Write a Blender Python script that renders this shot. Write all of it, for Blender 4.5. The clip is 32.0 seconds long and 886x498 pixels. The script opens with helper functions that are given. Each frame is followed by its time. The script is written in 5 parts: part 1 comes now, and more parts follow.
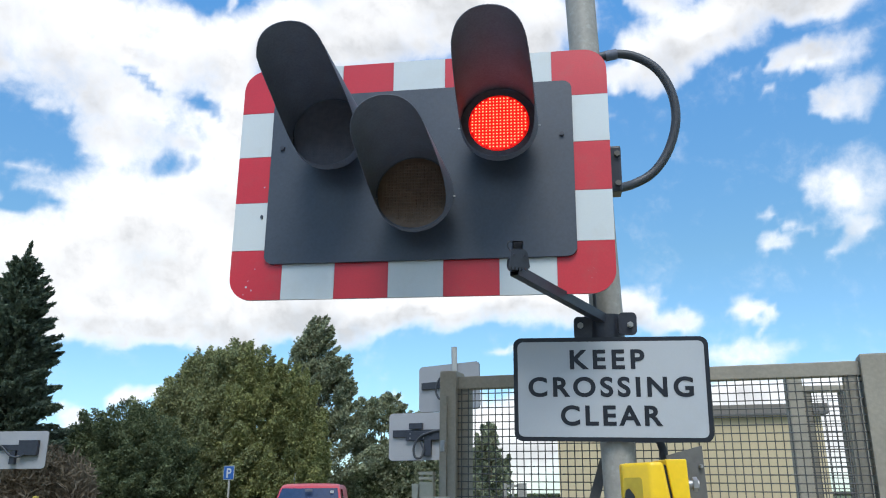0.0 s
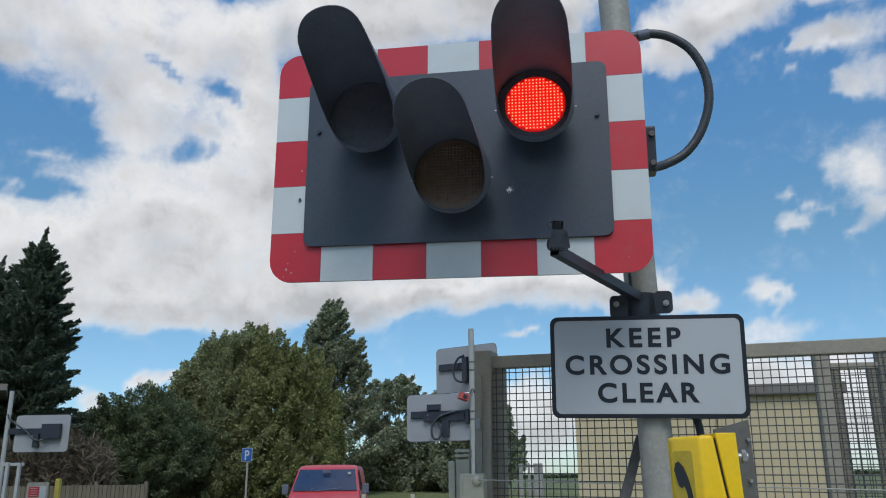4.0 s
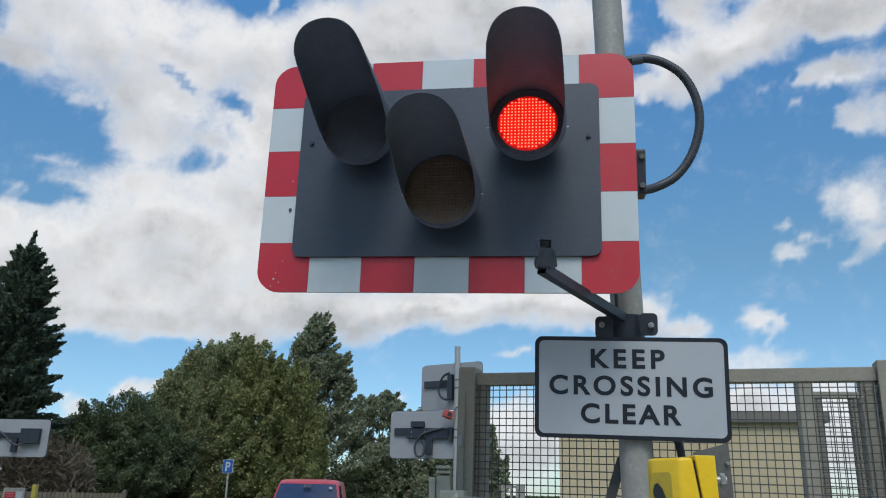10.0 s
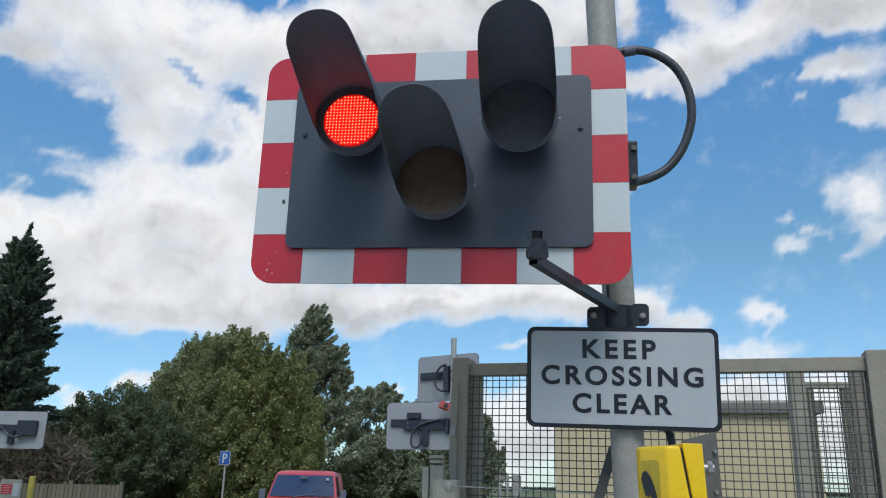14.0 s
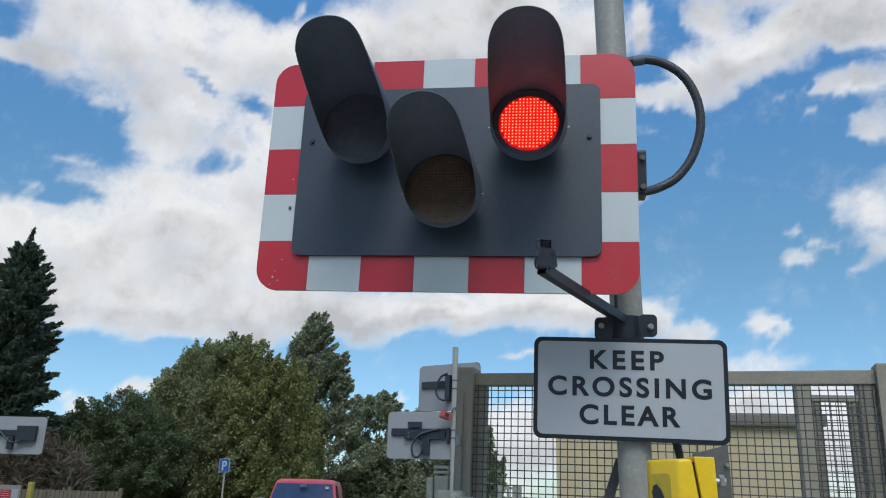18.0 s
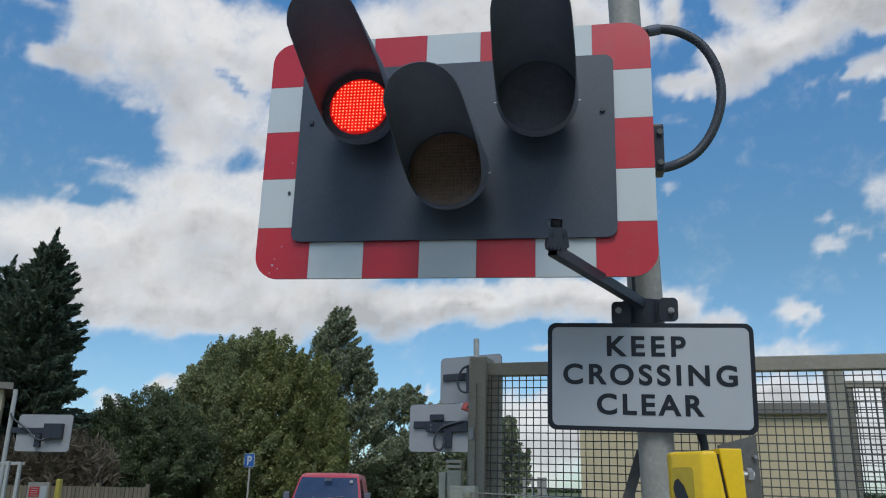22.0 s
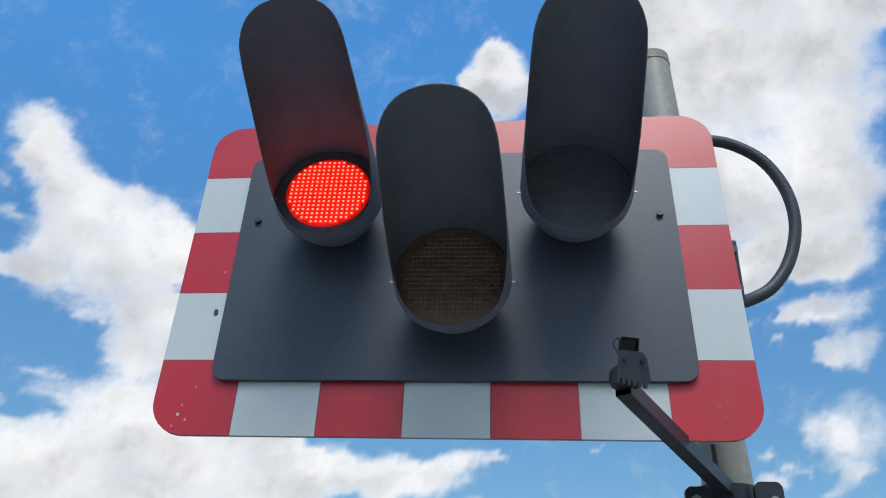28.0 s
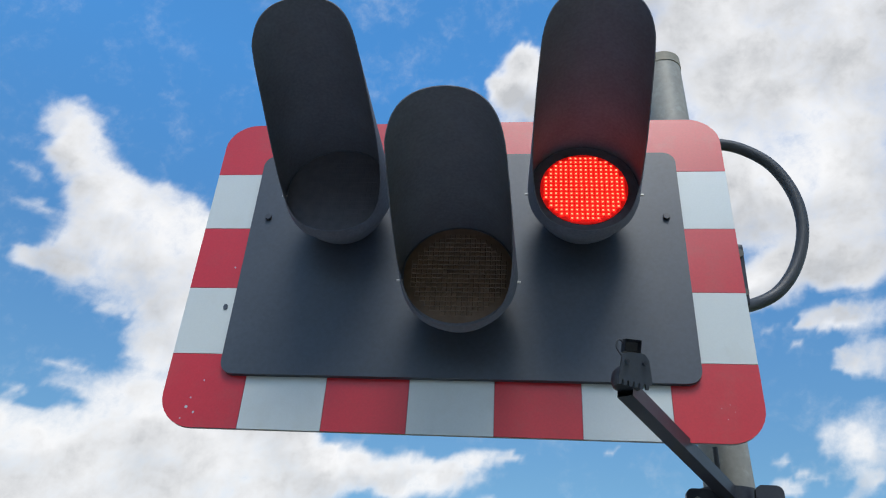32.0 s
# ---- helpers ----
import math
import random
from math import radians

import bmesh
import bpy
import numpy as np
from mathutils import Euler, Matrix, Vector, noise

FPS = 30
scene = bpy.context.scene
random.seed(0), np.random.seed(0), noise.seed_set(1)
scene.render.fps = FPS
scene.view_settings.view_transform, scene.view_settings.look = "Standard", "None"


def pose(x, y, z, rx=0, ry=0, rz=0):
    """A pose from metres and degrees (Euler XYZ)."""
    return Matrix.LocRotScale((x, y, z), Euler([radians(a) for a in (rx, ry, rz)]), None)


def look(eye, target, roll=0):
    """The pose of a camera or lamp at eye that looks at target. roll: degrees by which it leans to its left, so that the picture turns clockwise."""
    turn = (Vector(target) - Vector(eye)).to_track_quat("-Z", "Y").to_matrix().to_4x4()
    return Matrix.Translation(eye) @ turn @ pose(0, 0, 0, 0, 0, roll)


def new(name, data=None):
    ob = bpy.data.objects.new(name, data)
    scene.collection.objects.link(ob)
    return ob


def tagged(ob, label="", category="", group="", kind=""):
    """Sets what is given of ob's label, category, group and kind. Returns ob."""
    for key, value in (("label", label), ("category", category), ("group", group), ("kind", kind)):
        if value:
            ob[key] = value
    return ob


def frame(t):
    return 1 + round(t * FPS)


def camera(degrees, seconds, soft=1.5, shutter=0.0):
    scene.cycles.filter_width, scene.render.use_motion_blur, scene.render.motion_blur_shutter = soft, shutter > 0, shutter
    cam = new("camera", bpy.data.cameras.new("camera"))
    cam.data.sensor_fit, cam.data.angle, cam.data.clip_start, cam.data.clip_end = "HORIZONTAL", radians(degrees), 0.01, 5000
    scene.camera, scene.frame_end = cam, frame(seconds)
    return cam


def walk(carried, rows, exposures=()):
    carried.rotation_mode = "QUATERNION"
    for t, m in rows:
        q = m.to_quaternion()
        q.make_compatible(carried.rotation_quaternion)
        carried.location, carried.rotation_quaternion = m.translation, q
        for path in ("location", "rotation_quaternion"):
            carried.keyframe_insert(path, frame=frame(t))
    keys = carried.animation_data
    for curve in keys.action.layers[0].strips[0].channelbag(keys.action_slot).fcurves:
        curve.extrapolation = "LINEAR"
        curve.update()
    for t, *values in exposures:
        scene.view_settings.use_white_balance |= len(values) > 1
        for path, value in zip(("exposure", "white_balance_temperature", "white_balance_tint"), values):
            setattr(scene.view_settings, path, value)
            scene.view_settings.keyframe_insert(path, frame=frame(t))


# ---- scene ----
cam = camera(59.2, 32.0, 1.1)
EXPOSURES = [(0.0, 0.55), (0.3, 0.25), (0.6, 0.05), (1.2, 0.08), (1.5, 0.15), (2.0, 0.39), (2.5, 0.41), (3.0, 0.25), (3.5, 0.05), (4.0, -0.01), (7.0, 0.17), (8.0, 0.1), (9.0, 0.05), (12.0, 0.03), (14.0, 0.18), (17.0, 0.13), (18.0, 0.08), (19.0, 0.07), (21.0, -0.01), (22.0, -0.09), (23.0, 0.06), (24.0, 0.25), (25.0, 0.21), (26.0, 0.23), (32.0, 0.23)]
PATH = [
    (0, (0.4611, -2.3649, 1.7138), (0.1584, -0.4806, 2.3122), -0.41),
    (0.5, (0.4125, -2.4323, 1.7095), (0.1446, -0.5408, 2.3010), -0.60),
    (1, (0.4021, -2.4330, 1.7076), (0.1369, -0.5394, 2.2944), -0.52),
    (1.5, (0.4064, -2.4315, 1.7050), (0.1470, -0.5369, 2.2910), -0.48),
    (2, (0.4018, -2.4321, 1.7031), (0.1435, -0.5377, 2.2898), -0.38),
    (2.5, (0.3931, -2.4307, 1.7014), (0.1295, -0.5363, 2.2859), -0.46),
    (3, (0.3921, -2.4181, 1.7031), (0.0924, -0.5259, 2.2776), -0.77),
    (3.5, (0.3884, -2.4105, 1.7024), (0.0516, -0.5197, 2.2605), -0.82),
    (4, (0.3827, -2.4077, 1.7004), (0.0495, -0.5156, 2.2565), -0.71),
    (4.5, (0.3830, -2.4108, 1.6951), (0.0793, -0.5196, 2.2710), -0.20),
    (6.5, (0.3773, -2.4133, 1.6935), (0.0983, -0.5230, 2.2842), 0.82),
    (7, (0.3825, -2.4110, 1.6950), (0.0989, -0.5232, 2.2912), 0.72),
    (7.5, (0.3829, -2.4060, 1.6967), (0.0905, -0.5195, 2.2932), 0.64),
    (8, (0.3829, -2.4087, 1.6950), (0.0880, -0.5219, 2.2892), 0.70),
    (8.5, (0.3844, -2.4117, 1.6940), (0.0914, -0.5251, 2.2899), 0.82),
    (9, (0.3864, -2.4091, 1.6934), (0.0940, -0.5230, 2.2907), 0.93),
    (9.5, (0.3908, -2.4085, 1.6929), (0.0921, -0.5230, 2.2894), 1.04),
    (10, (0.3896, -2.4109, 1.6918), (0.0830, -0.5273, 2.2901), 1.09),
    (10.5, (0.3882, -2.4111, 1.6920), (0.0786, -0.5263, 2.2855), 1.07),
    (11, (0.3922, -2.4154, 1.6918), (0.0822, -0.5300, 2.2825), 0.98),
    (11.5, (0.3971, -2.4183, 1.6913), (0.0907, -0.5336, 2.2864), 0.77),
    (12, (0.3972, -2.4209, 1.6901), (0.0887, -0.5371, 2.2866), 0.76),
    (12.5, (0.3950, -2.4181, 1.6890), (0.0866, -0.5334, 2.2830), 0.69),
    (13, (0.3932, -2.4203, 1.6884), (0.0879, -0.5354, 2.2830), 0.64),
    (13.5, (0.4011, -2.4231, 1.6842), (0.1033, -0.5347, 2.2717), 0.61),
    (14, (0.4047, -2.4196, 1.6855), (0.1053, -0.5287, 2.2644), 0.99),
    (14.5, (0.4026, -2.4168, 1.6863), (0.0996, -0.5268, 2.2664), 1.19),
    (16.5, (0.3915, -2.4080, 1.6878), (0.0901, -0.5229, 2.2840), 1.40),
    (17, (0.3856, -2.4065, 1.6870), (0.0854, -0.5219, 2.2855), 1.39),
    (17.5, (0.3846, -2.4057, 1.6881), (0.0814, -0.5219, 2.2872), 1.51),
    (18, (0.3847, -2.4053, 1.6888), (0.0819, -0.5219, 2.2893), 1.56),
    (18.5, (0.3867, -2.4062, 1.6880), (0.0821, -0.5227, 2.2882), 1.69),
    (19, (0.3871, -2.4057, 1.6887), (0.0784, -0.5239, 2.2915), 1.65),
    (19.5, (0.3866, -2.4075, 1.6889), (0.0769, -0.5258, 2.2913), 1.66),
    (20, (0.3830, -2.4042, 1.6898), (0.0694, -0.5231, 2.2923), 1.77),
    (20.5, (0.3816, -2.4061, 1.6897), (0.0663, -0.5261, 2.2947), 1.80),
    (21, (0.3731, -2.3995, 1.6878), (0.0633, -0.5163, 2.2858), 1.61),
    (21.5, (0.3791, -2.3628, 1.6894), (0.0552, -0.4780, 2.2747), 1.27),
    (22, (0.4100, -2.2705, 1.7005), (0.0520, -0.3908, 2.2823), 0.94),
    (22.5, (0.4355, -2.1959, 1.7110), (0.0602, -0.3307, 2.3278), 1.20),
    (23, (0.4067, -2.1273, 1.7180), (0.0393, -0.2861, 2.4071), 1.72),
    (23.5, (0.3219, -2.0406, 1.7290), (0.0111, -0.2181, 2.4919), 1.87),
    (24, (0.2504, -1.9660, 1.7349), (0.0062, -0.1658, 2.5714), 1.28),
    (24.5, (0.2590, -1.8697, 1.7374), (0.0166, -0.0782, 2.5929), 1.40),
    (25, (0.2814, -1.7801, 1.7411), (0.0122, -0.0027, 2.6177), 2.05),
    (25.5, (0.2469, -1.7139, 1.7525), (-0.0050, 0.0227, 2.7120), 2.66),
    (26, (0.1757, -1.6601, 1.7561), (-0.0112, 0.0501, 2.7759), 1.98),
    (26.5, (0.1420, -1.6329, 1.7601), (-0.0010, 0.0552, 2.8230), 1.33),
    (28.5, (0.1534, -1.5090, 1.7705), (-0.0507, 0.1484, 2.8712), 1.32),
    (29, (0.1625, -1.5003, 1.7722), (-0.0656, 0.1461, 2.8844), 1.50),
    (29.5, (0.1678, -1.4962, 1.7711), (-0.0749, 0.1426, 2.8917), 2.00),
    (30, (0.1703, -1.4970, 1.7678), (-0.0777, 0.1471, 2.8793), 2.60),
    (30.5, (0.1701, -1.5106, 1.7663), (-0.0765, 0.1400, 2.8685), 2.93),
    (31, (0.1588, -1.5362, 1.7631), (-0.0844, 0.1170, 2.8621), 3.20),
    (31.5, (0.1551, -1.5560, 1.7613), (-0.0597, 0.1041, 2.8557), 2.87),
    (32, (0.1583, -1.5474, 1.7617), (-0.0508, 0.1164, 2.8515), 2.83),
]
walk(cam, [(t, look(eye, target, roll)) for t, eye, target, roll in PATH], EXPOSURES)

# ---------------------------------------------------------------- world and light
SUN_AZ, SUN_EL = 169.0, 54.0
world = bpy.data.worlds.new("sky_world")
scene.world = world
world.use_nodes = True
wn = world.node_tree
wn.nodes.clear()
w_out = wn.nodes.new("ShaderNodeOutputWorld")
w_bg = wn.nodes.new("ShaderNodeBackground")
w_sky = wn.nodes.new("ShaderNodeTexSky")
w_sky.sky_type = "NISHITA"
w_sky.sun_disc = False
w_sky.sun_elevation = radians(SUN_EL)
w_sky.sun_rotation = radians(SUN_AZ)
w_sky.altitude = 20
w_sky.air_density = 1.0
w_sky.dust_density = 0.3
w_sky.ozone_density = 1.4
w_bg.inputs["Strength"].default_value = 0.12
w_tint = wn.nodes.new("ShaderNodeVectorMath")
w_tint.operation = "MULTIPLY"
w_tint.inputs[1].default_value = (0.66, 0.98, 1.08)
wn.links.new(w_sky.outputs[0], w_tint.inputs[0])
# haze near the horizon, clearer and deeper blue overhead
w_co = wn.nodes.new("ShaderNodeTexCoord")
w_sep = wn.nodes.new("ShaderNodeSeparateXYZ")
w_ramp = wn.nodes.new("ShaderNodeValToRGB")
w_ramp.color_ramp.elements[0].position = 0.06
w_ramp.color_ramp.elements[0].color = (0.47, 0.42, 0.475, 1)
w_ramp.color_ramp.elements[1].position = 0.70
w_ramp.color_ramp.elements[1].color = (0.50, 0.77, 0.90, 1)
for pos, col in ((0.28, (0.49, 0.47, 0.445, 1)), (0.50, (0.48, 0.57, 0.62, 1))):
    w_ramp.color_ramp.elements.new(pos).color = col
w_mul = wn.nodes.new("ShaderNodeVectorMath")
w_mul.operation = "MULTIPLY"
w_dbl = wn.nodes.new("ShaderNodeVectorMath")
w_dbl.operation = "SCALE"
w_dbl.inputs["Scale"].default_value = 2.0
wn.links.new(w_co.outputs["Generated"], w_sep.inputs[0])
wn.links.new(w_sep.outputs["Z"], w_ramp.inputs[0])
wn.links.new(w_tint.outputs[0], w_mul.inputs[0])
wn.links.new(w_ramp.outputs[0], w_mul.inputs[1])
wn.links.new(w_mul.outputs[0], w_dbl.inputs[0])
wn.links.new(w_dbl.outputs[0], w_bg.inputs[0])
wn.links.new(w_bg.outputs[0], w_out.inputs[0])

sun_data = bpy.data.lights.new("sun", "SUN")
sun_data.energy = 2.0
sun_data.angle = radians(28.0)
sun_data.color = (1.0, 0.95, 0.86)
sun = new("sun", sun_data)
sun_dir = Vector((math.sin(radians(SUN_AZ)) * math.cos(radians(SUN_EL)), math.cos(radians(SUN_AZ)) * math.cos(radians(SUN_EL)), math.sin(radians(SUN_EL))))
sun.matrix_world = look(tuple(sun_dir * 60), (0, 0, 0))


# ---------------------------------------------------------------- materials
def nodes_of(mat):
    mat.use_nodes = True
    nt = mat.node_tree
    return nt, nt.nodes["Principled BSDF"]


def surf(name, colour, rough=0.5, metal=0.0, vary=0.12, scale=6.0, fine=60.0, bump=0.0, spec=0.5, dirt=None, dirt_amount=0.0, island=0.0, obj_random=0.0):
    """A plain surface with a coarse and a fine variation of its colour, some dirt and a bump."""
    mat = bpy.data.materials.new(name)
    nt, b = nodes_of(mat)
    b.inputs["Roughness"].default_value = rough
    b.inputs["Metallic"].default_value = metal
    b.inputs["Specular IOR Level"].default_value = spec
    co = nt.nodes.new("ShaderNodeTexCoord")
    n1 = nt.nodes.new("ShaderNodeTexNoise")
    n1.inputs["Scale"].default_value = scale
    n1.inputs["Detail"].default_value = 5
    n2 = nt.nodes.new("ShaderNodeTexNoise")
    n2.inputs["Scale"].default_value = fine
    n2.inputs["Detail"].default_value = 3
    for n in (n1, n2):
        nt.links.new(co.outputs["Object"], n.inputs["Vector"])
    add = nt.nodes.new("ShaderNodeMath")
    add.operation = "ADD"
    nt.links.new(n1.outputs["Fac"], add.inputs[0])
    nt.links.new(n2.outputs["Fac"], add.inputs[1])
    ramp = nt.nodes.new("ShaderNodeMapRange")
    ramp.inputs["From Min"].default_value = 0.6
    ramp.inputs["From Max"].default_value = 1.4
    ramp.inputs["To Min"].default_value = 1 - vary
    ramp.inputs["To Max"].default_value = 1 + vary
    nt.links.new(add.outputs[0], ramp.inputs[0])
    value = ramp.outputs[0]
    for amount, node, out in ((island, "ShaderNodeNewGeometry", "Random Per Island"), (obj_random, "ShaderNodeObjectInfo", "Random")):
        if amount:
            g = nt.nodes.new(node)
            r = nt.nodes.new("ShaderNodeMapRange")
            r.inputs["To Min"].default_value = 1 - amount
            r.inputs["To Max"].default_value = 1 + amount
            nt.links.new(g.outputs[out], r.inputs[0])
            m = nt.nodes.new("ShaderNodeMath")
            m.operation = "MULTIPLY"
            nt.links.new(value, m.inputs[0])
            nt.links.new(r.outputs[0], m.inputs[1])
            value = m.outputs[0]
    tint = nt.nodes.new("ShaderNodeVectorMath")
    tint.operation = "SCALE"
    tint.inputs[0].default_value = colour
    nt.links.new(value, tint.inputs["Scale"])
    colour_out = tint.outputs[0]
    if dirt_amount:
        n3 = nt.nodes.new("ShaderNodeTexNoise")
        n3.inputs["Scale"].default_value = scale * 2.3
        n3.inputs["Detail"].default_value = 8
        n3.inputs["Roughness"].default_value = 0.7
        nt.links.new(co.outputs["Object"], n3.inputs["Vector"])
        f = nt.nodes.new("ShaderNodeMapRange")
        f.inputs["From Min"].default_value = 0.52
        f.inputs["From Max"].default_value = 0.72
        f.inputs["To Max"].default_value = dirt_amount
        nt.links.new(n3.outputs["Fac"], f.inputs[0])
        mix = nt.nodes.new("ShaderNodeMix")
        mix.data_type = "RGBA"
        nt.links.new(f.outputs[0], mix.inputs["Factor"])
        nt.links.new(colour_out, mix.inputs["A"])
        mix.inputs["B"].default_value = (*dirt, 1)
        colour_out = mix.outputs["Result"]
    nt.links.new(colour_out, b.inputs["Base Color"])
    if bump:
        bp = nt.nodes.new("ShaderNodeBump")
        bp.inputs["Strength"].default_value = bump
        bp.inputs["Distance"].default_value = 0.01
        nt.links.new(n2.outputs["Fac"], bp.inputs["Height"])
        nt.links.new(bp.outputs[0], b.inputs["Normal"])
    return mat


def glow(name, colour, strength):
    mat = bpy.data.materials.new(name)
    nt, b = nodes_of(mat)
    b.inputs["Base Color"].default_value = (*colour, 1)
    b.inputs["Emission Color"].default_value = (*colour, 1)
    b.inputs["Emission Strength"].default_value = strength
    return mat


RED = surf("red_reflective_sheet", (0.50, 0.022, 0.034), 0.3, vary=0.1, scale=5, fine=200, dirt=(0.3, 0.1, 0.08), dirt_amount=0.25)
WHITE = surf("white_reflective_sheet", (0.53, 0.57, 0.57), 0.32, vary=0.04, scale=4, fine=250, dirt=(0.45, 0.45, 0.4), dirt_amount=0.3)
PANEL = surf("charcoal_painted_panel", (0.039, 0.049, 0.066), 0.40, vary=0.2, scale=4, fine=120, dirt=(0.06, 0.06, 0.06), dirt_amount=0.3)
BLACK = surf("black_matt_plastic", (0.103, 0.116, 0.150), 0.7, vary=0.25, scale=9, fine=150)
RUBBER = surf("black_rubber_hose", (0.034, 0.039, 0.048), 0.5, vary=0.2, scale=10, fine=90)
NAVY = surf("dark_painted_bracket", (0.022, 0.026, 0.038), 0.4, vary=0.25, scale=12, fine=160, dirt=(0.08, 0.08, 0.08), dirt_amount=0.3)
GALV = surf("galvanised_steel", (0.30, 0.288, 0.255), 0.55, 0.12, vary=0.16, scale=14, fine=70, bump=0.05, dirt=(0.46, 0.46, 0.43), dirt_amount=0.5)
ALU = surf("grey_aluminium_back", (0.31, 0.315, 0.33), 0.5, 0.2, vary=0.08, scale=3, fine=60)
BOLT = surf("zinc_bolt", (0.36, 0.36, 0.35), 0.45, 0.8, vary=0.15, scale=60)
SIGN_WHITE = surf("white_sign_face", (0.44, 0.462, 0.48), 0.35, vary=0.03, scale=3, fine=300, dirt=(0.38, 0.38, 0.38), dirt_amount=0.25)
SIGN_BLACK = surf("black_sign_vinyl", (0.012, 0.016, 0.024), 0.4, vary=0.1, scale=20)
YELLOW = surf("yellow_gloss_plastic", (0.80, 0.51, 0.008), 0.35, vary=0.06, scale=8, fine=90, dirt=(0.5, 0.36, 0.03), dirt_amount=0.25)
FENCE = surf("weathered_grey_steel", (0.285, 0.260, 0.205), 0.65, 0.08, vary=0.18, scale=9, fine=80, bump=0.05, dirt=(0.20, 0.19, 0.16), dirt_amount=0.4)
WIRE = surf("mesh_wire_steel", (0.10, 0.10, 0.095), 0.6, 0.3, vary=0.2, scale=20)
CREAM = surf("cream_render_wall", (0.50, 0.415, 0.265), 0.85, vary=0.06, scale=1.2, fine=40, bump=0.15, dirt=(0.45, 0.38, 0.25), dirt_amount=0.3)
DULL_STEEL = surf("dull_dark_steel", (0.115, 0.112, 0.105), 0.6, 0.2, vary=0.2, scale=10, fine=90)
FASCIA = surf("brown_grey_fascia", (0.16, 0.145, 0.125), 0.6, vary=0.12, scale=5)
LENS_RED = surf("unlit_red_lens", (0.082, 0.085, 0.105), 0.8, vary=0.15, scale=30)
LENS_AMBER = surf("unlit_amber_lens", (0.125, 0.080, 0.052), 0.3, vary=0.2, scale=30)
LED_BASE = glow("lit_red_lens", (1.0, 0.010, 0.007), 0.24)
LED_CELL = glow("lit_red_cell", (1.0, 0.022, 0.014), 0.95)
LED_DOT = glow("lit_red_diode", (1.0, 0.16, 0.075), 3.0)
CREAM_BOX = surf("pale_olive_cabinet_paint", (0.42, 0.40, 0.31), 0.55, vary=0.1, scale=5, dirt=(0.2, 0.19, 0.15), dirt_amount=0.3)
WHITE_POLE = surf("pale_grey_painted_pole", (0.33, 0.34, 0.33), 0.5, vary=0.1, scale=6)


# ---------------------------------------------------------------- mesh helpers
def link(name, bm, material, parent=None, label="", smooth=False, shift=None):
    """Link a bmesh as one mesh object under a thing or a part."""
    if shift is not None:
        bm.transform(Matrix.Translation(shift))
    me = bpy.data.meshes.new(name)
    bm.normal_update()
    if smooth:
        for f in bm.faces:
            f.smooth = True
    bm.to_mesh(me)
    bm.free()
    for m in material if isinstance(material, (list, tuple)) else [material]:
        me.materials.append(m)
    if smooth:
        me.set_sharp_from_angle(angle=radians(38))
    ob = new(name, me)
    if parent is not None:
        ob.parent = parent
    if label:
        ob["label"] = label
    return ob


def part(name, bm, material, parent, label="", smooth=False, shift=None):
    return link(name, bm, material, parent, label, smooth, shift)


def thing(name, m, label, category, group="", kind=""):
    ob = new(name)
    ob.empty_display_size = 0.1
    ob.matrix_world = m
    return tagged(ob, label, category, group, kind)


def box(bm, x0, y0, z0, x1, y1, z1, bevel=0.0, m=None):
    """A box between two corners, with bevelled edges."""
    mat = Matrix.Translation(((x0 + x1) / 2, (y0 + y1) / 2, (z0 + z1) / 2)) @ Matrix.Diagonal((abs(x1 - x0), abs(y1 - y0), abs(z1 - z0), 1))
    got = bmesh.ops.create_cube(bm, size=1.0, matrix=mat)
    vs = got["verts"]
    if bevel:
        edges = list({e for v in vs for e in v.link_edges})
        res = bmesh.ops.bevel(bm, geom=edges, offset=bevel, segments=2, affect="EDGES", profile=0.7)
        vs = list({v for f in res["faces"] for v in f.verts} | {v for v in vs if v.is_valid})
    if m is not None:
        bmesh.ops.transform(bm, matrix=m, verts=[v for v in vs if v.is_valid])
    return bm


def rod(bm, a, b, r, seg=12, r2=None):
    """A capped round bar from a to b."""
    a, b = Vector(a), Vector(b)
    m = Matrix.Translation((a + b) / 2) @ (b - a).to_track_quat("Z", "Y").to_matrix().to_4x4()
    bmesh.ops.create_cone(bm, cap_ends=True, segments=seg, radius1=r, radius2=r if r2 is None else r2, depth=(b - a).length, matrix=m)
    return bm


def tube(bm, points, r, seg=10):
    """A round hose through the points."""
    pts = [Vector(p) for p in points]
    rings = []
    side = None
    for i, p in enumerate(pts):
        d = (pts[min(i + 1, len(pts) - 1)] - pts[max(i - 1, 0)]).normalized()
        if side is None:
            side = d.orthogonal().normalized()
        side = (side - d * side.dot(d)).normalized()
        other = d.cross(side)
        rings.append([bm.verts.new(p + (side * math.cos(a) + other * math.sin(a)) * r) for a in (2 * math.pi * k / seg for k in range(seg))])
    for a, b in zip(rings, rings[1:]):
        for k in range(seg):
            bm.faces.new((a[k], a[(k + 1) % seg], b[(k + 1) % seg], b[k]))
    bm.faces.new(list(reversed(rings[0])))
    bm.faces.new(rings[-1])
    return bm


